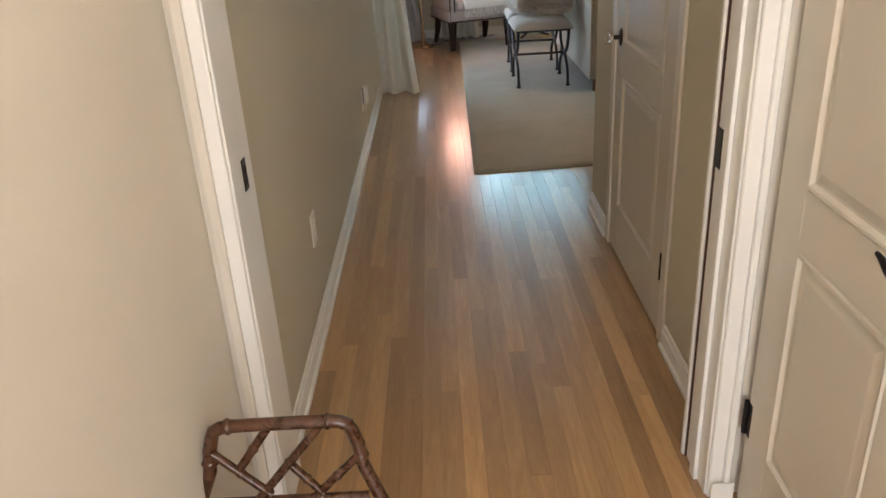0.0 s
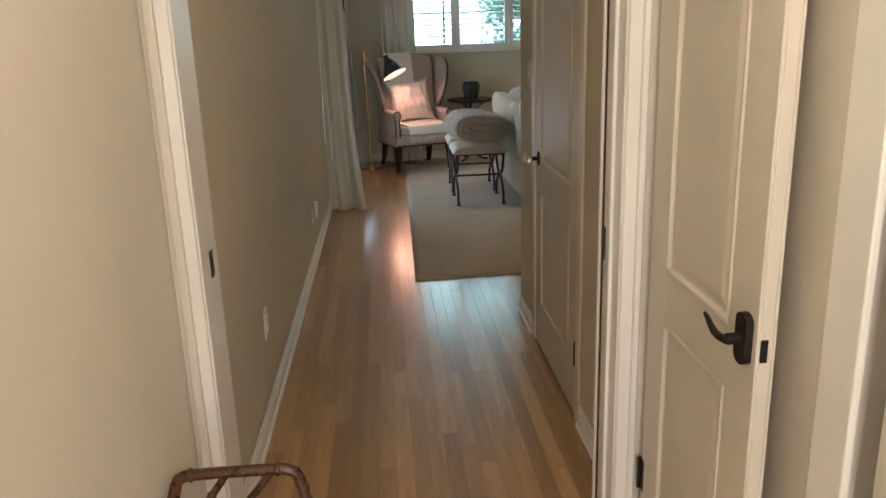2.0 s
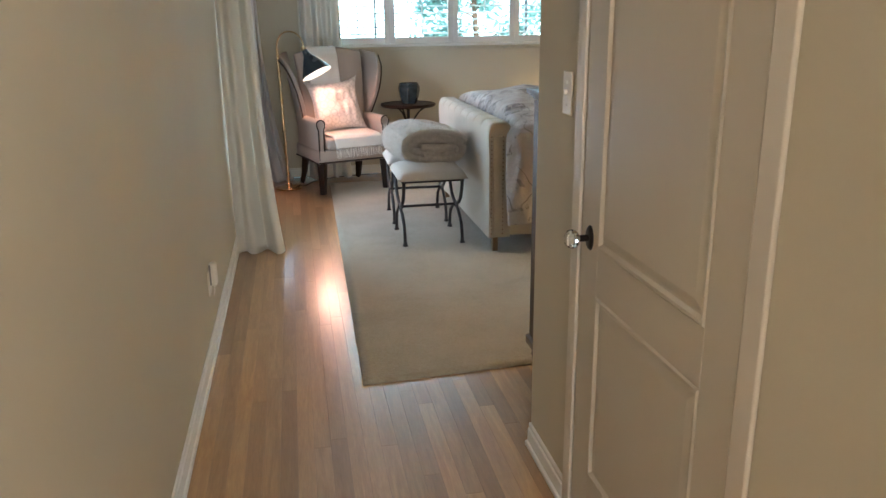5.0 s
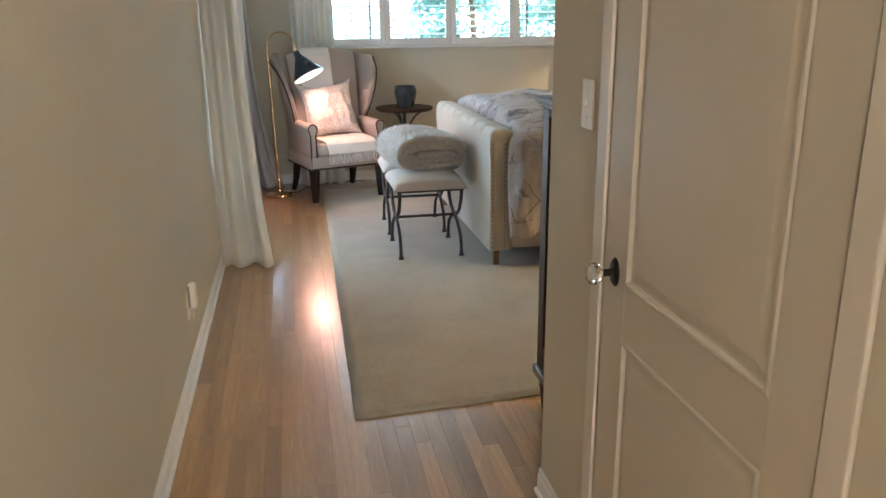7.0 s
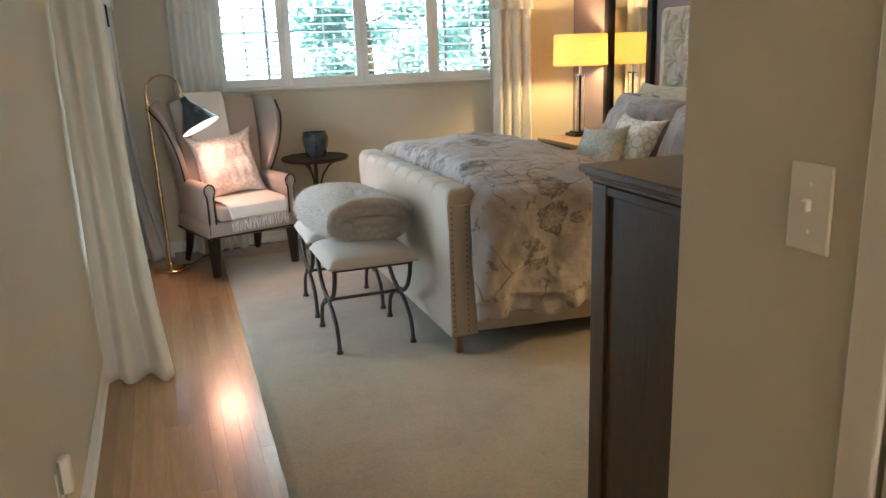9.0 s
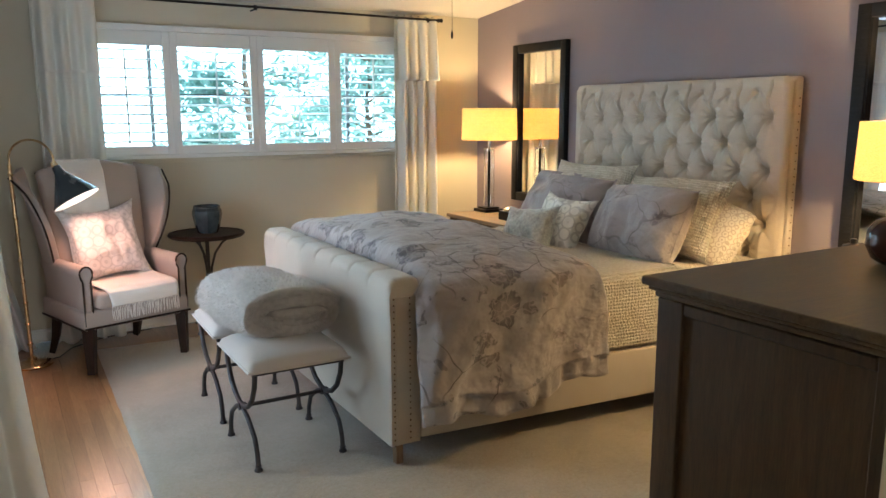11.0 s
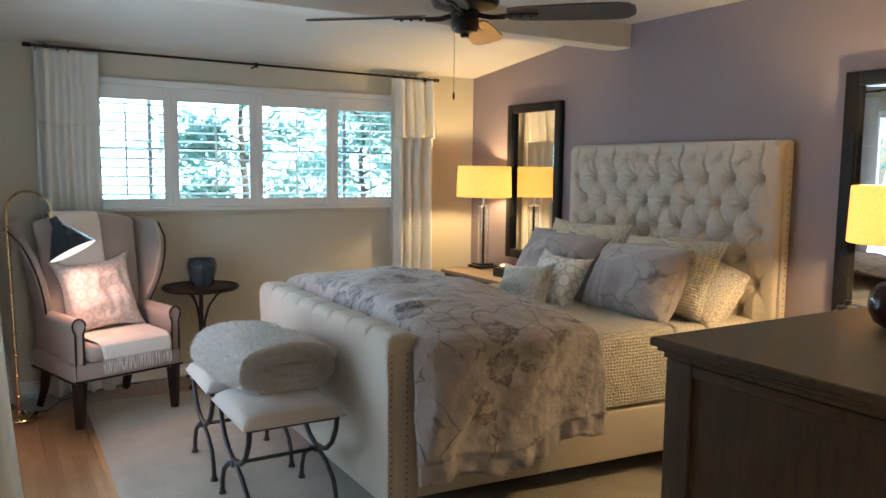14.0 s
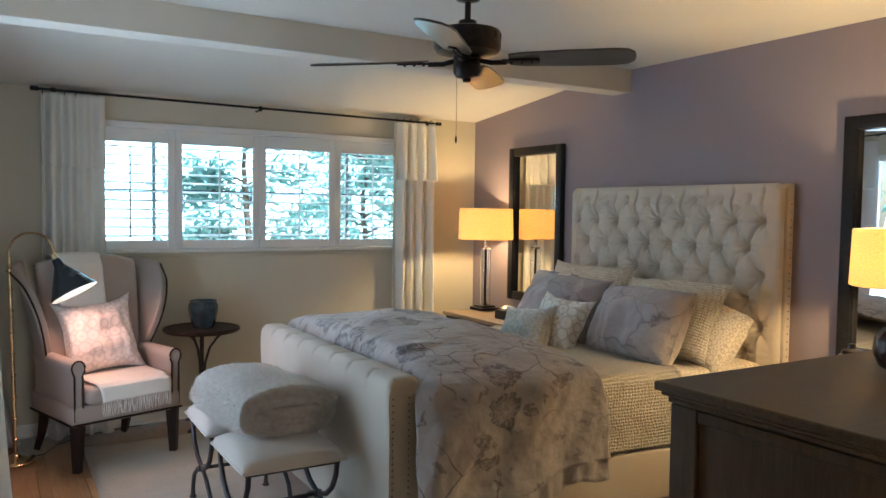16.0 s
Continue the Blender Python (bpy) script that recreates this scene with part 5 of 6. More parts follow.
sh = part("shade", fix(lathe([(0.022, 0.0), (0.026, -0.03), (0.030, -0.045), (0.135, -0.215), (0.133, -0.215), (0.028, -0.047), (0.020, -0.03)], 36)), plain("shade_black_enamel", (0.02, 0.026, 0.03), 0.25, vary=0.1, relief=0.02), lamp, "black enamel cone shade", 50, at=sm)
part("shade_lining", fix(lathe([(0.026, -0.05), (0.130, -0.2135), (0.1285, -0.2135), (0.024, -0.05)], 36)), plain("white_enamel", (0.85, 0.82, 0.76), 0.4, vary=0.02, relief=0), lamp, "white inside", 50, at=sm)
part("bulb", fix(lathe([(0, -0.09), (0.03, -0.10), (0.060, -0.125), (0.070, -0.145), (0.058, -0.162), (0.03, -0.172), (0, -0.175)], 20)), LAMPIN, lamp, "glowing bulb", 60, at=sm)
part("socket", fix(lathe([(0, 0.03), (0.016, 0.03), (0.02, 0.0), (0.016, -0.08), (0, -0.08)], 16)), BRASS, lamp, "", 40, at=sm)
sp = bpy.data.lights.new("bulb_floor_lamp", "SPOT")
sp.energy, sp.color, sp.spot_size, sp.spot_blend, sp.shadow_soft_size = 8.2, (1.0, 0.44, 0.29), radians(160), 0.5, 0.12
spo = new("bulb_floor_lamp", sp)
bpt = lamp.matrix_basis @ (apex + aim * 0.205)
spo.matrix_world = look(bpt, bpt + aim)

# ---- side table and pot ----
table = thing("side_table", "round dark wood side table with slim iron pedestal", "side table", Matrix.Translation((0.975, 8.20, 0.0)))
part("tabletop", fix(lathe([(0, 0.655), (0.235, 0.655), (0.245, 0.662), (0.252, 0.672), (0.246, 0.683), (0.225, 0.686), (0.222, 0.681), (0, 0.681)], 48)), DARKW, table, "round dark wooden top with raised rim", 30)
for k in range(3):
    a = radians(90 + 120 * k + 20)
    c, s = math.cos(a), math.sin(a)
    part("support", tube([(c * 0.016, s * 0.016, 0.34), (c * 0.022, s * 0.022, 0.44), (c * 0.05, s * 0.05, 0.54), (c * 0.10, s * 0.10, 0.61), (c * 0.165, s * 0.165, 0.655)], 0.008, 8), IRON, table, "", 50)
    part("foot", tube([(c * 0.014, s * 0.014, 0.12), (c * 0.05, s * 0.05, 0.07), (c * 0.12, s * 0.12, 0.035), (c * 0.18, s * 0.18, 0.022)], [0.011, 0.012, 0.012, 0.012], 8), IRON, table, "", 50)
part("pedestal", tube([(0, 0, 0.06), (0, 0, 0.655)], 0.014, 10), IRON, table, "", 50)
pot = bmesh.new()
prof = [(0, 0.0), (0.062, 0.0), (0.068, 0.006), (0.085, 0.06), (0.097, 0.12), (0.097, 0.15), (0.088, 0.168), (0.090, 0.180), (0.084, 0.183), (0.080, 0.165), (0.085, 0.12), (0.0, 0.02)]
lathe(prof, 14, (0, 0, 0), pot)
for v in pot.verts:
    a = math.atan2(v.co.y, v.co.x)
    k = 1 + 0.05 * math.cos(a * 7) * math.sin(min(1, v.co.z / 0.17) * 3.14)
    v.co.x *= k
    v.co.y *= k
pt = part("plant_pot", fix(pot), POTM, None, "", 25, at=Matrix.Translation((0.985, 8.20, 0.681)))
tagged(pt, "faceted dark blue-grey glazed pot on the side table", "pot")

# ---- mirrors ----


def mirror(y0, y1, z0, z1):
    m = thing("wall_mirror", "tall wall mirror in a wide black textured wood frame", "mirror", group="mirrors beside the bed")
    w = 0.064
    x0, x1 = XR - 0.045, XR - 0.002
    for ya, yb, za, zb in ((y0, y0 + w, z0, z1), (y1 - w, y1, z0, z1), (y0 + w, y1 - w, z0, z0 + w), (y0 + w, y1 - w, z1 - w, z1)):
        part("frame_side", box(x0, x1, ya, yb, za, zb, 0.006, 2), FRAMEW, m, "", 40)
    part("inner_lip", box(x0 + 0.012, x1 - 0.01, y0 + w, y0 + w + 0.008, z0 + w, z1 - w), FRAMEW, m)
    part("inner_lip", box(x0 + 0.012, x1 - 0.01, y1 - w - 0.008, y1 - w, z0 + w, z1 - w), FRAMEW, m)
    part("glass", box(x1 - 0.010, x1 - 0.006, y0 + w - 0.004, y1 - w + 0.004, z0 + w - 0.004, z1 - w + 0.004), MIRROR, m, "mirror glass")
    return m


mirror(7.285, 7.925, 0.80, 1.978)
mirror(4.535, 5.178, 0.79, 1.962)

# ---- nightstands ----


def nightstand(name, label, x0, y0, y1, top):
    n = thing(name, label, "nightstand", group="nightstands")
    x1 = XR - 0.03
    part("top", box(x0 - 0.02, x1 + 0.005, y0 - 0.02, y1 + 0.02, top - 0.028, top, 0.006, 2), NIGHT, n, "light brown oak top")
    part("body", box(x0, x1, y0, y1, 0.14, top - 0.029, 0.004, 1), DRESS, n)
    for z0, z1 in ((0.17, 0.40), (0.43, top - 0.06)):
        for ya, yb in ((y0 + 0.03, (y0 + y1) / 2 - 0.01), ((y0 + y1) / 2 + 0.01, y1 - 0.03)):
            dr = part("drawer", box(x0 - 0.012, x0 - 0.001, ya, yb, z0, z1, 0.004, 1), DRESS, n, "grey-brown drawer front")
            ym, zm = (ya + yb) / 2, (z0 + z1) / 2 + 0.03
            part("pull_ring", tube(arc((x0 - 0.02, ym, zm - 0.024), 0.024, 0, 360, 16, "yz"), 0.0035, 6), BLACK, dr, "dark ring pull")
            part("pull_plate", tube([(x0 - 0.0125, ym, zm), (x0 - 0.022, ym, zm)], 0.010, 10), BLACK, dr)
    for x in (x0 + 0.03, x1 - 0.03):
        for y in (y0 + 0.03, y1 - 0.03):
            part("leg", tube([(x, y, 0.0), (x, y, 0.14)], [0.017, 0.026], 10), DRESS, n)
    return n


nightstand("nightstand", "brown oak nightstand with ring pulls under a lit lamp", 2.76, 7.22, 7.99, 0.72)
nightstand("nightstand", "brown oak nightstand beside the bed near the dresser", 2.76, 4.38, 5.14, 0.65)


def table_lamp(m, label):
    l = thing("table_lamp", label, "table lamp", m, "bedside lamps")
    part("base_plate", box(-0.085, 0.085, -0.085, 0.085, 0, 0.022, 0.004, 2), BLACK, l, "black square base")
    part("base_step", box(-0.06, 0.06, -0.06, 0.06, 0.0222, 0.036, 0.003, 1), BLACK, l)
    part("stem", tube([(0, 0, 0.036), (0, 0, 0.60)], 0.009, 10), BLACK, l, "dark inner stem", 40)
    part("cylinder", fix(lathe([(0.040, 0.037), (0.040, 0.470), (0.0375, 0.470), (0.0375, 0.037), (0.040, 0.037)], 28)), GLASS, l, "clear glass cylinder", 40)
    part("cap", fix(lathe([(0, 0.4705), (0.044, 0.4705), (0.044, 0.482), (0.02, 0.486), (0, 0.486)], 24)), STEEL, l, "silver cap", 40)
    part("neck", tube([(0, 0, 0.486), (0, 0, 0.545)], 0.012, 12), STEEL, l, "", 40)
    part("shade", fix(lathe([(0.208, 0.548), (0.213, 0.552), (0.206, 0.782), (0.202, 0.786), (0.203, 0.780), (0.209, 0.554), (0.208, 0.548)], 48)), SHADE, l, "oatmeal linen drum shade, lit", 50)
    sp3 = bmesh.new()
    for k in range(3):
        a = radians(120 * k)
        tube([(0, 0, 0.60), (0.203 * math.cos(a), 0.203 * math.sin(a), 0.60)], 0.002, 6, sp3)
    part("shade_spider", sp3, STEEL, l)
    return l


table_lamp(Matrix.Translation((3.07, 7.92, 0.72)), "lit table lamp with linen drum shade and glass column")
table_lamp(Matrix.Translation((2.97, 4.686, 0.65)), "lit table lamp with linen drum shade beside the mirror")

bx = thing("keepsake_box", "small black box with a pale curved lid", "box", Matrix.Translation((2.93, 7.42, 0.72)))
part("body", box(-0.06, 0.06, -0.075, 0.075, 0, 0.065, 0.004, 1), BLACK, bx)
part("lid", fix(lathe([(0, 0.03), (0.03, 0.028), (0.055, 0.015), (0.06, 0.0), (0, 0.0)], 20)), plain("bronze_lid", (0.30, 0.23, 0.14), 0.3, 0.8), bx, "bronze domed lid", 40, at=Matrix.Translation((0, 0, 0.065)))
bl = thing("silver_bowl", "round polished silver bowl on the nightstand", "bowl", Matrix.Translation((2.845, 4.83, 0.65)) @ Matrix.Scale(0.66, 4, (1, 0, 0)) @ Matrix.Scale(0.66, 4, (0, 1, 0)) @ Matrix.Scale(0.82, 4, (0, 0, 1)))
part("body", fix(lathe([(0, 0), (0.05, 0.0), (0.05, 0.12), (0.08, 0.15), (0.105, 0.21), (0.105, 0.26), (0.08, 0.31), (0.05, 0.325), (0.0, 0.325)], 32)), STEEL, bl, "", 50)
part("lid", fix(lathe([(0, 0.37), (0.02, 0.368), (0.022, 0.345), (0.06, 0.335), (0.065, 0.326), (0, 0.326)], 24)), BLACK, bl, "black lid", 40)

# ---- dresser ----
dresser = thing("dresser", "tall grey-brown oak dresser with panelled side and moulded top", "dresser")
X0, X1, Y0, Y1, DZ = 0.848, 2.28, 3.50, 3.985, 1.165
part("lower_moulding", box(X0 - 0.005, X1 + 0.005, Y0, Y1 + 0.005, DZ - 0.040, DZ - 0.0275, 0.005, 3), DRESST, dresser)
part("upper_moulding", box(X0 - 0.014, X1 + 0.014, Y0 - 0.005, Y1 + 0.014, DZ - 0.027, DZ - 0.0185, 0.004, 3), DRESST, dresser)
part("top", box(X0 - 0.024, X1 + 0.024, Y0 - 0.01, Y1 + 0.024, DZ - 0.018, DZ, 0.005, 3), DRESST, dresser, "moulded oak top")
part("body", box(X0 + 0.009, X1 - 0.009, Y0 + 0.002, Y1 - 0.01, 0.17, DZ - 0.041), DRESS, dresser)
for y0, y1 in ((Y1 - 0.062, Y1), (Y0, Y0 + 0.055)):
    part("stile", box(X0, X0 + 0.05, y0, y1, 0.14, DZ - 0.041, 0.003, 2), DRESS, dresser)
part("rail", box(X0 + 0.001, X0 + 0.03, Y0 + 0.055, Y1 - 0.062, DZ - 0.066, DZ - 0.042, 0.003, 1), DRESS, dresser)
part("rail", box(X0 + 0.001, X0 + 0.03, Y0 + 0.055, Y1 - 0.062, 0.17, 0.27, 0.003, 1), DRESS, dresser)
part("plinth_moulding", box(X0 - 0.014, X1 + 0.014, Y0, Y1 + 0.014, 0.135, 0.175, 0.010, 3), DRESST, dresser, "stepped base moulding")
for x in (X0 + 0.03, X1 - 0.03):
    for y in (Y0 + 0.03, Y1 - 0.03):
        part("leg", fix(lathe([(0, 0), (0.014, 0.0), (0.018, 0.03), (0.024, 0.085), (0.028, 0.10), (0.024, 0.11), (0.03, 0.122), (0.03, 0.136), (0, 0.136)], 16, (x, y, 0))), DRESST, dresser, "turned foot", 40)
for r in range(4):
    for c in range(2):
        xa = X0 + 0.06 + c * (X1 - X0 - 0.11) / 2
        xb = xa + (X1 - X0 - 0.15) / 2
        z0 = 0.20 + r * 0.225
        dr = part("drawer", box(xa, xb, Y1 - 0.009, Y1 + 0.004, z0, z0 + 0.205, 0.004, 1), DRESS, dresser, "drawer front")
        part("pull", tube(arc(((xa + xb) / 2, Y1 + 0.012, z0 + 0.09), 0.024, 0, 360, 14), 0.0035, 6), BLACK, dr, "dark ring pull")
        part("pull_boss", tube([((xa + xb) / 2, Y1 + 0.0045, z0 + 0.114), ((xa + xb) / 2, Y1 + 0.014, z0 + 0.114)], 0.009, 8), BLACK, dr)
orn = bmesh.new()
lathe([(0, 0), (0.03, 0.0), (0.05, 0.012), (0.063, 0.04), (0.06, 0.07), (0.045, 0.09), (0.02, 0.10), (0, 0.102)], 28, (0, 0, 0), orn)
tagged(part("wooden_gourd", fix(orn), plain("red_brown_lacquer", (0.07, 0.022, 0.014), 0.2, vary=0.3, big=10), None, "", 60, at=Matrix.Translation((1.345, 3.815, DZ))), "round dark red-brown lacquered ornament on the dresser", "ornament")

# ---- ceiling fan ----
fan = thing("ceiling_fan", "dark bronze ceiling fan with four dark wooden blades", "ceiling fan", Matrix.Translation((1.40, 5.60, -0.03)))
part("canopy", fix(lathe([(0, ZC + 0.0295), (0.062, ZC + 0.0295), (0.062, ZC - 0.035), (0.045, ZC - 0.055), (0.012, ZC - 0.062), (0, ZC - 0.062)], 28)), BLACK, fan, "", 40)
part("down_rod", tube([(0, 0, ZC - 0.06), (0, 0, 2.255)], 0.0125, 12), BLACK, fan, "", 40)
part("motor_housing", fix(lathe([(0, 2.275), (0.035, 2.275), (0.04, 2.25), (0.085, 2.247), (0.128, 2.235), (0.135, 2.225), (0.135, 2.165), (0.125, 2.150), (0.07, 2.135), (0.0, 2.135)], 36)), BLACK, fan, "round slotted motor housing", 35)
for k in range(16):
    a = radians(22.5 * k)
    # slots are near-black plates on the housing, shade painted instead of cut
    part("vent_slot", box(-0.009, 0.009, -0.002, 0.002, -0.012, 0.012, 0.001, 1), DARKIN, fan, at=Matrix.Translation((0.1345 * math.cos(a), 0.1345 * math.sin(a), 2.208)) @ pose(0, 0, 0, 0, 0, 22.5 * k + 90))
part("switch_housing", fix(lathe([(0, 2.135), (0.055, 2.135), (0.058, 2.12), (0.050, 2.112), (0.056, 2.10), (0.056, 2.07), (0.045, 2.052), (0.018, 2.045), (0.016, 2.032), (0, 2.03)], 28)), BLACK, fan, "", 35)
part("pull_chain", tube([(-0.05, -0.01, 2.08), (-0.055, -0.012, 2.06), (-0.055, -0.012, 1.81)], 0.0014, 6), STEEL, fan, "thin pull chain")
part("chain_bob", tube([(-0.055, -0.012, 1.815), (-0.055, -0.012, 1.80), (-0.055, -0.012, 1.785)], [0.002, 0.005, 0.003], 8), BLACK, fan)
for k, ang in enumerate((-43, 47, 137, 227)):
    bm = bmesh.new()
    out = [(0.17, -0.045), (0.22, -0.058), (0.40, -0.068), (0.58, -0.071), (0.63, -0.062), (0.655, -0.035), (0.66, 0.0), (0.655, 0.035), (0.63, 0.062), (0.58, 0.071), (0.40, 0.068), (0.22, 0.058), (0.17, 0.045)]
    prism(out, "z", -0.004, 0.004, bm)
    mm = pose(0, 0, 0, 0, 0, ang) @ Matrix.Translation((0, 0, 2.118)) @ pose(0, 0, 0, -13)
    bl2 = part("blade", bm, FANW, fan, "dark wood blade", at=mm)
    bm = bmesh.new()
    tube([(0.05, 0, 0.0), (0.10, 0, -0.012), (0.16, 0, -0.012)], 0.010, 8, bm)
    box(0.14, 0.29, -0.016, 0.016, -0.012, -0.0045, 0.003, 1, bm)
    for sx in (0.18, 0.22, 0.26):
        bmesh.ops.create_icosphere(bm, subdivisions=1, radius=0.007, matrix=Matrix.Translation((sx, 0, -0.013)))
    part("blade_iron", bm, BLACK, bl2, "dark blade bracket", 40)

# ---- small bamboo chair in the entry ----
bc = thing("bamboo_chair", "small brown bamboo-style chair with zebra print seat", "chair", Matrix.Translation((-0.338, 1.235, 0)))


def bamboo(pts, r=0.012, nodes=()):
    bm = tube(pts, r, 10)
    pts = [Vector(p) for p in pts]
    for t in nodes:
        k = min(len(pts) - 2, int(t * (len(pts) - 1)))
        w = t * (len(pts) - 1) - k
        p = pts[k].lerp(pts[k + 1], w)
        d = (pts[k + 1] - pts[k]).normalized()
        tube([p - d * 0.006, p, p + d * 0.006], [r * 1.02, r * 1.28, r * 1.02], 10, bm)
    return bm


CW, CS, CT = 0.136, 0.248, 0.494
part("back_rail", bamboo([(-CW - 0.008, 0, CT - 0.055), (-CW, 0, CT - 0.024), (-CW + 0.007, 0, CT - 0.009), (-CW + 0.022, 0, CT - 0.001), (-CW + 0.036, 0, CT + 0.001), (-0.05, 0, CT + 0.002), (0.05, 0, CT + 0.002), (CW - 0.036, 0, CT + 0.001), (CW - 0.022, 0, CT - 0.001), (CW - 0.007, 0, CT - 0.009), (CW, 0, CT - 0.024), (CW + 0.008, 0, CT - 0.055)], 0.0135, (0.36, 0.62)), BAMB, bc, "", 60)
for s in (-1, 1):
    part("back_post", bamboo([(s * (CW + 0.008), 0, CT - 0.05), (s * (CW + 0.014), -0.006, CT - 0.10), (s * (CW + 0.05), -0.025, CS + 0.06), (s * (CW + 0.064), -0.03, CS - 0.02), (s * (CW + 0.036), 0.0, 0.15), (s * (CW + 0.036), 0.02, 0.0)], 0.0135, (0.12, 0.45, 0.75)), BAMB, bc, "", 60)
    part("front_leg", bamboo([(s * (CW + 0.03), -0.29, CS - 0.02), (s * (CW + 0.03), -0.295, 0.0)], 0.0135, (0.3, 0.7)), BAMB, bc, "", 60)
    part("side_rail", bamboo([(s * (CW + 0.034), -0.03, CS - 0.02), (s * (CW + 0.03), -0.29, CS - 0.02)], 0.012, (0.5,)), BAMB, bc, "", 60)
part("lower_rail", bamboo([(-CW - 0.02, -0.018, CS + 0.075), (CW + 0.02, -0.018, CS + 0.075)], 0.0115, (0.3, 0.7)), BAMB, bc, "", 60)
for a, b in (((-0.2, 0.95), (-0.66, 0.45)), ((0.57, 0.97), (-0.45, 0.03)), ((-1.05, 0.68), (-0.26, 0.08)), ((0.06, 0.47), (0.49, 0.06)), ((1.08, 0.56), (0.36, 0.02))):
    z0, hh = CS + 0.075, CT - CS - 0.075
    part("lattice_bar", bamboo([(a[0] * CW, -0.012 * (1 - a[1]), z0 + hh * a[1]), (b[0] * CW, -0.016 * (1 - b[1]), z0 + hh * b[1])], 0.0088, (0.5,)), BAMB, bc, "", 60)
part("front_rail", bamboo([(-CW - 0.03, -0.29, CS - 0.02), (CW + 0.03, -0.29, CS - 0.02)], 0.012, (0.3, 0.7)), BAMB, bc, "", 60)


def seat_f(u, v):
    a, b = 2 * u - 1, 2 * v - 1
    e = (max(0.0, 1 - abs(a) ** 6) * max(0.0, 1 - abs(b) ** 6)) ** 0.4
    return (a * (CW + 0.045), -0.175 + b * 0.145, CS + 0.030 + 0.04 * e)


part("seat", surf(20, 20, seat_f), ZEBRA, bc, "black and white zebra print cushion", 60)

# passage downlight, out of view, added to brighten the passage walls
dl = thing("downlight", "unseen recessed ceiling light added to brighten the passage, lit", "ceiling light", Matrix.Translation((0.60, 2.55, ZC)))
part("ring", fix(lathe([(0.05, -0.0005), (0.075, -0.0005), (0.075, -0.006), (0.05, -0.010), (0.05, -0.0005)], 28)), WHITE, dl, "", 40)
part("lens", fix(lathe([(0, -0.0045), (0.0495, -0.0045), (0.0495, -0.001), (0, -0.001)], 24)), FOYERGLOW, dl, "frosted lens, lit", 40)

# entry ceiling light, never in view, added as a source for the foyer
fl2 = thing("ceiling_light", "unseen round glass ceiling light added to light the foyer, lit", "ceiling light", Matrix.Translation((0.24, 0.25, 2.44)))
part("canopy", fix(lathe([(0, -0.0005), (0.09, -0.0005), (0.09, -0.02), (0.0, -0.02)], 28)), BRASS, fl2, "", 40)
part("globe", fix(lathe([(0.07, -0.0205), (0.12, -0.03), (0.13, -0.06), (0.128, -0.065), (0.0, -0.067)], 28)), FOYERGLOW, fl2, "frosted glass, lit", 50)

# ---- garden outside ----
ground = part("ground", box(-60, 60, -60, 120, -0.5, -0.14), SOIL)
tagged(ground, "bare garden ground outside the windows", "ground", "", "structure")


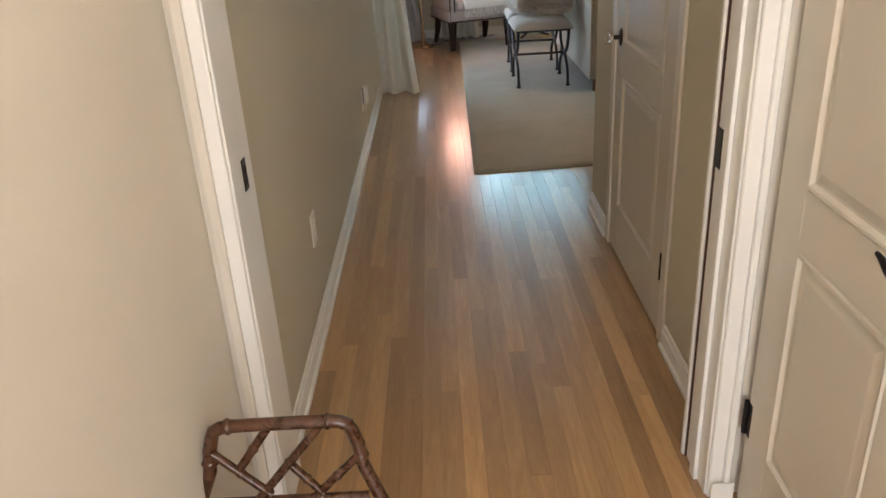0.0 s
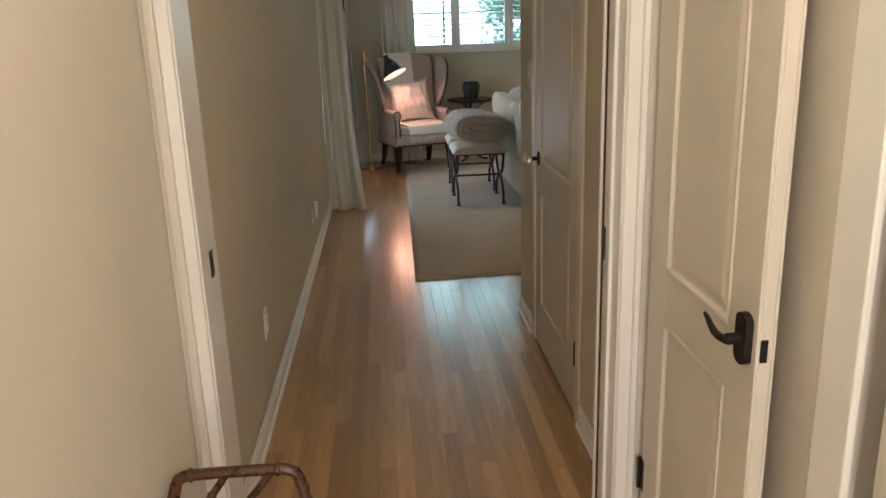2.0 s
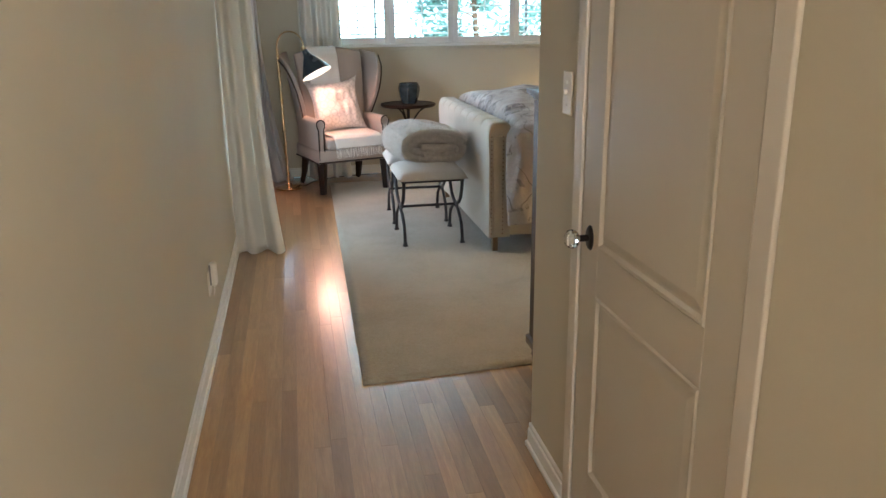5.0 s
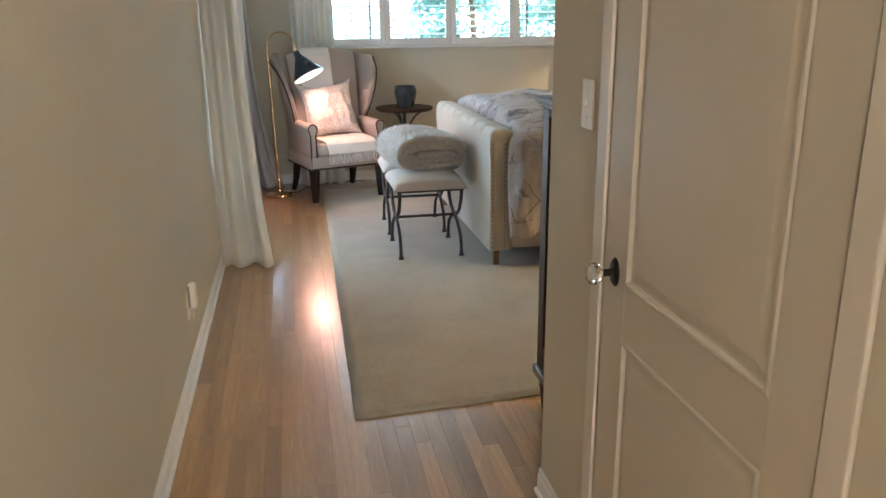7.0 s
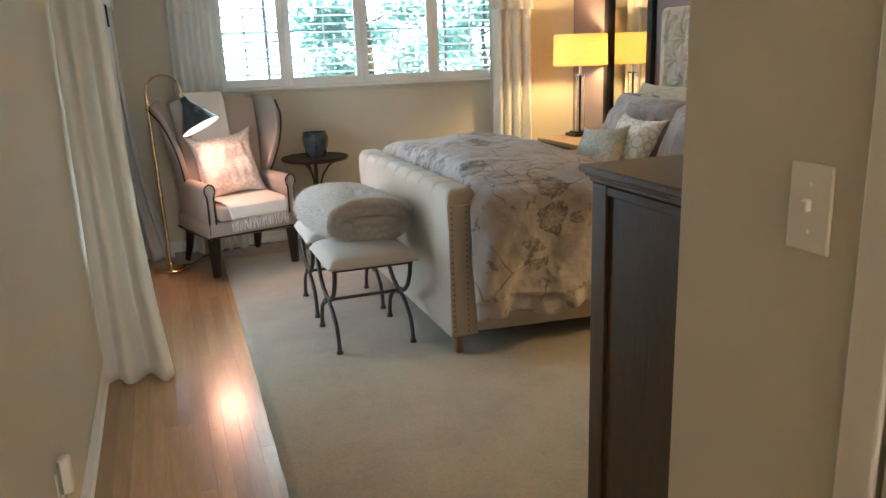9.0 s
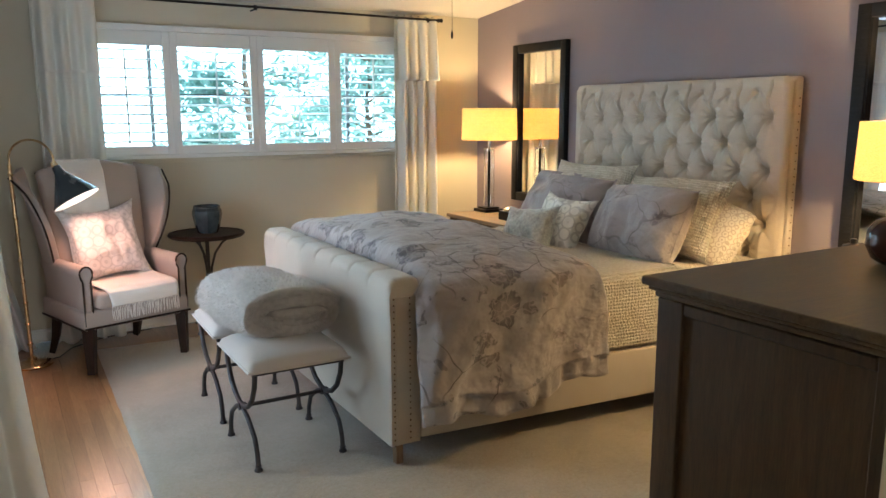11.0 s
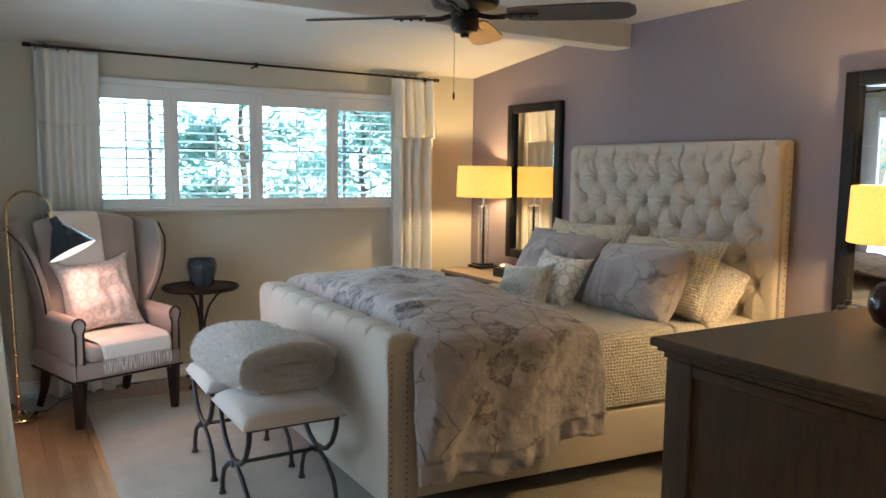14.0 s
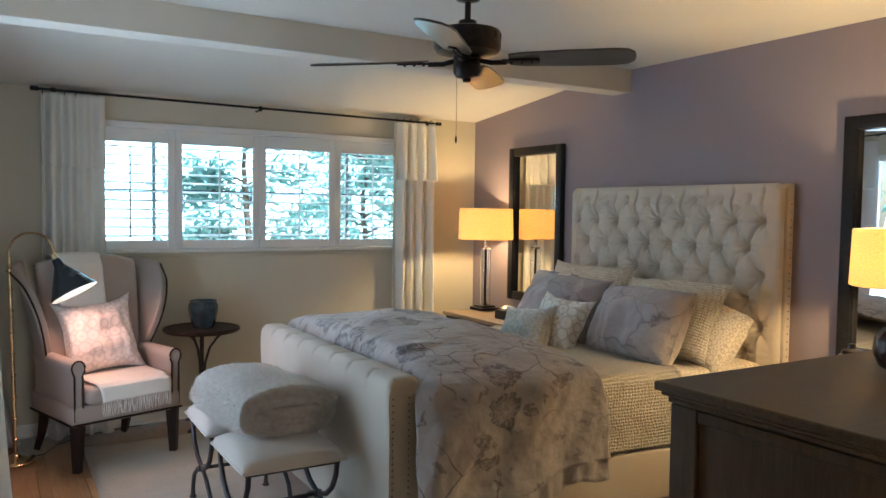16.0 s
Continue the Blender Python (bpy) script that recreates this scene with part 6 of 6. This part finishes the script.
def tree(at, height, spread, leaves, seed):
    t = thing("garden_tree", "leafy green garden tree outside the window", "tree", Matrix.Translation(at), "garden trees")
    r = random.Random(seed)
    bm = bmesh.new()
    tube([(0, 0, 0), (0.05, 0.02, height * 0.3), (-0.02, 0.05, height * 0.6), (0.03, 0, height * 0.9)], [0.06, 0.05, 0.035, 0.012], 8, bm)
    tips = []
    for k in range(22):
        z = height * (0.18 + 0.72 * r.random())
        a = r.random() * 6.283
        L = spread * (0.5 + 0.5 * r.random()) * (1.1 - 0.5 * z / height)
        p1 = Vector((0.5 * L * math.cos(a), 0.5 * L * math.sin(a), z + 0.15 * L))
        p2 = Vector((L * math.cos(a), L * math.sin(a), z + 0.2 * L * (r.random() - 0.2)))
        tube([(0, 0, z - 0.05), p1, p2], [0.018, 0.010, 0.004], 6, bm)
        tips += [p1, p2, (p1 + p2) / 2]
    part("trunk", bm, BARK, t, "", 60)
    vs, fs = [], []
    for k in range(leaves):
        c = tips[r.randrange(len(tips))] + Vector((r.gauss(0, 0.13), r.gauss(0, 0.13), r.gauss(0, 0.11)))
        d = Vector((r.uniform(-1, 1), r.uniform(-1, 1), r.uniform(-1, 0.6))).normalized() * r.uniform(0.06, 0.10)
        w = d.cross(Vector((r.uniform(-1, 1), r.uniform(-1, 1), r.uniform(-1, 1)))).normalized() * d.length * 0.3
        n0 = len(vs)
        vs += [c - d, c + w, c + d, c - w]
        fs.append((n0, n0 + 1, n0 + 2, n0 + 3))
    me = bpy.data.meshes.new("crown")
    me.from_pydata([tuple(v) for v in vs], [], fs)
    me.materials.append(LEAF)
    ob = new("crown", me)
    ob.parent = t
    return t


tree((2.7, 13.0, -0.14), 3.6, 1.2, 4300, 1)
tree((4.6, 13.4, -0.14), 2.9, 1.3, 3000, 2)
tree((6.8, 13.6, -0.14), 2.8, 1.5, 7500, 3)
tree((-4.5, 8.2, -0.14), 3.0, 1.4, 3000, 6)
back = part("backdrop", box(-30, 40, 26.0, 26.2, -0.14, 16), glow_mat("hazy_sky_glow", (0.50, 0.84, 1.0), 4.0))
tagged(back, "bright hazy sky beyond the garden", "sky", "", "structure")
# ---- oak floor boards, laid last ----
BWID = 0.057
rb = random.Random(11)
board_meshes = []
for k in range(8):
    L = 0.6 + 0.24 * k
    bmx = box(0.0001, BWID - 0.0001, 0.0002, L - 0.0002, -0.012, 0.0, 0.0005, 1)
    me = bpy.data.meshes.new("board")
    bmx.to_mesh(me)
    bmx.free()
    me.materials.append(OAKF)
    board_meshes.append((L, me))
nx = 0
x = FXL
while x < 1.02:
    y = 0.75 - rb.random() * 0.8
    top_y = 4.30 if x > 0.26 else YW
    while y < top_y:
        L, me = board_meshes[rb.randrange(8)]
        if y + L > YW:
            break
        bo = new("board", me)
        bo.location = (x, y, 0)
        bo.parent = floor
        y += L
    x += BWID
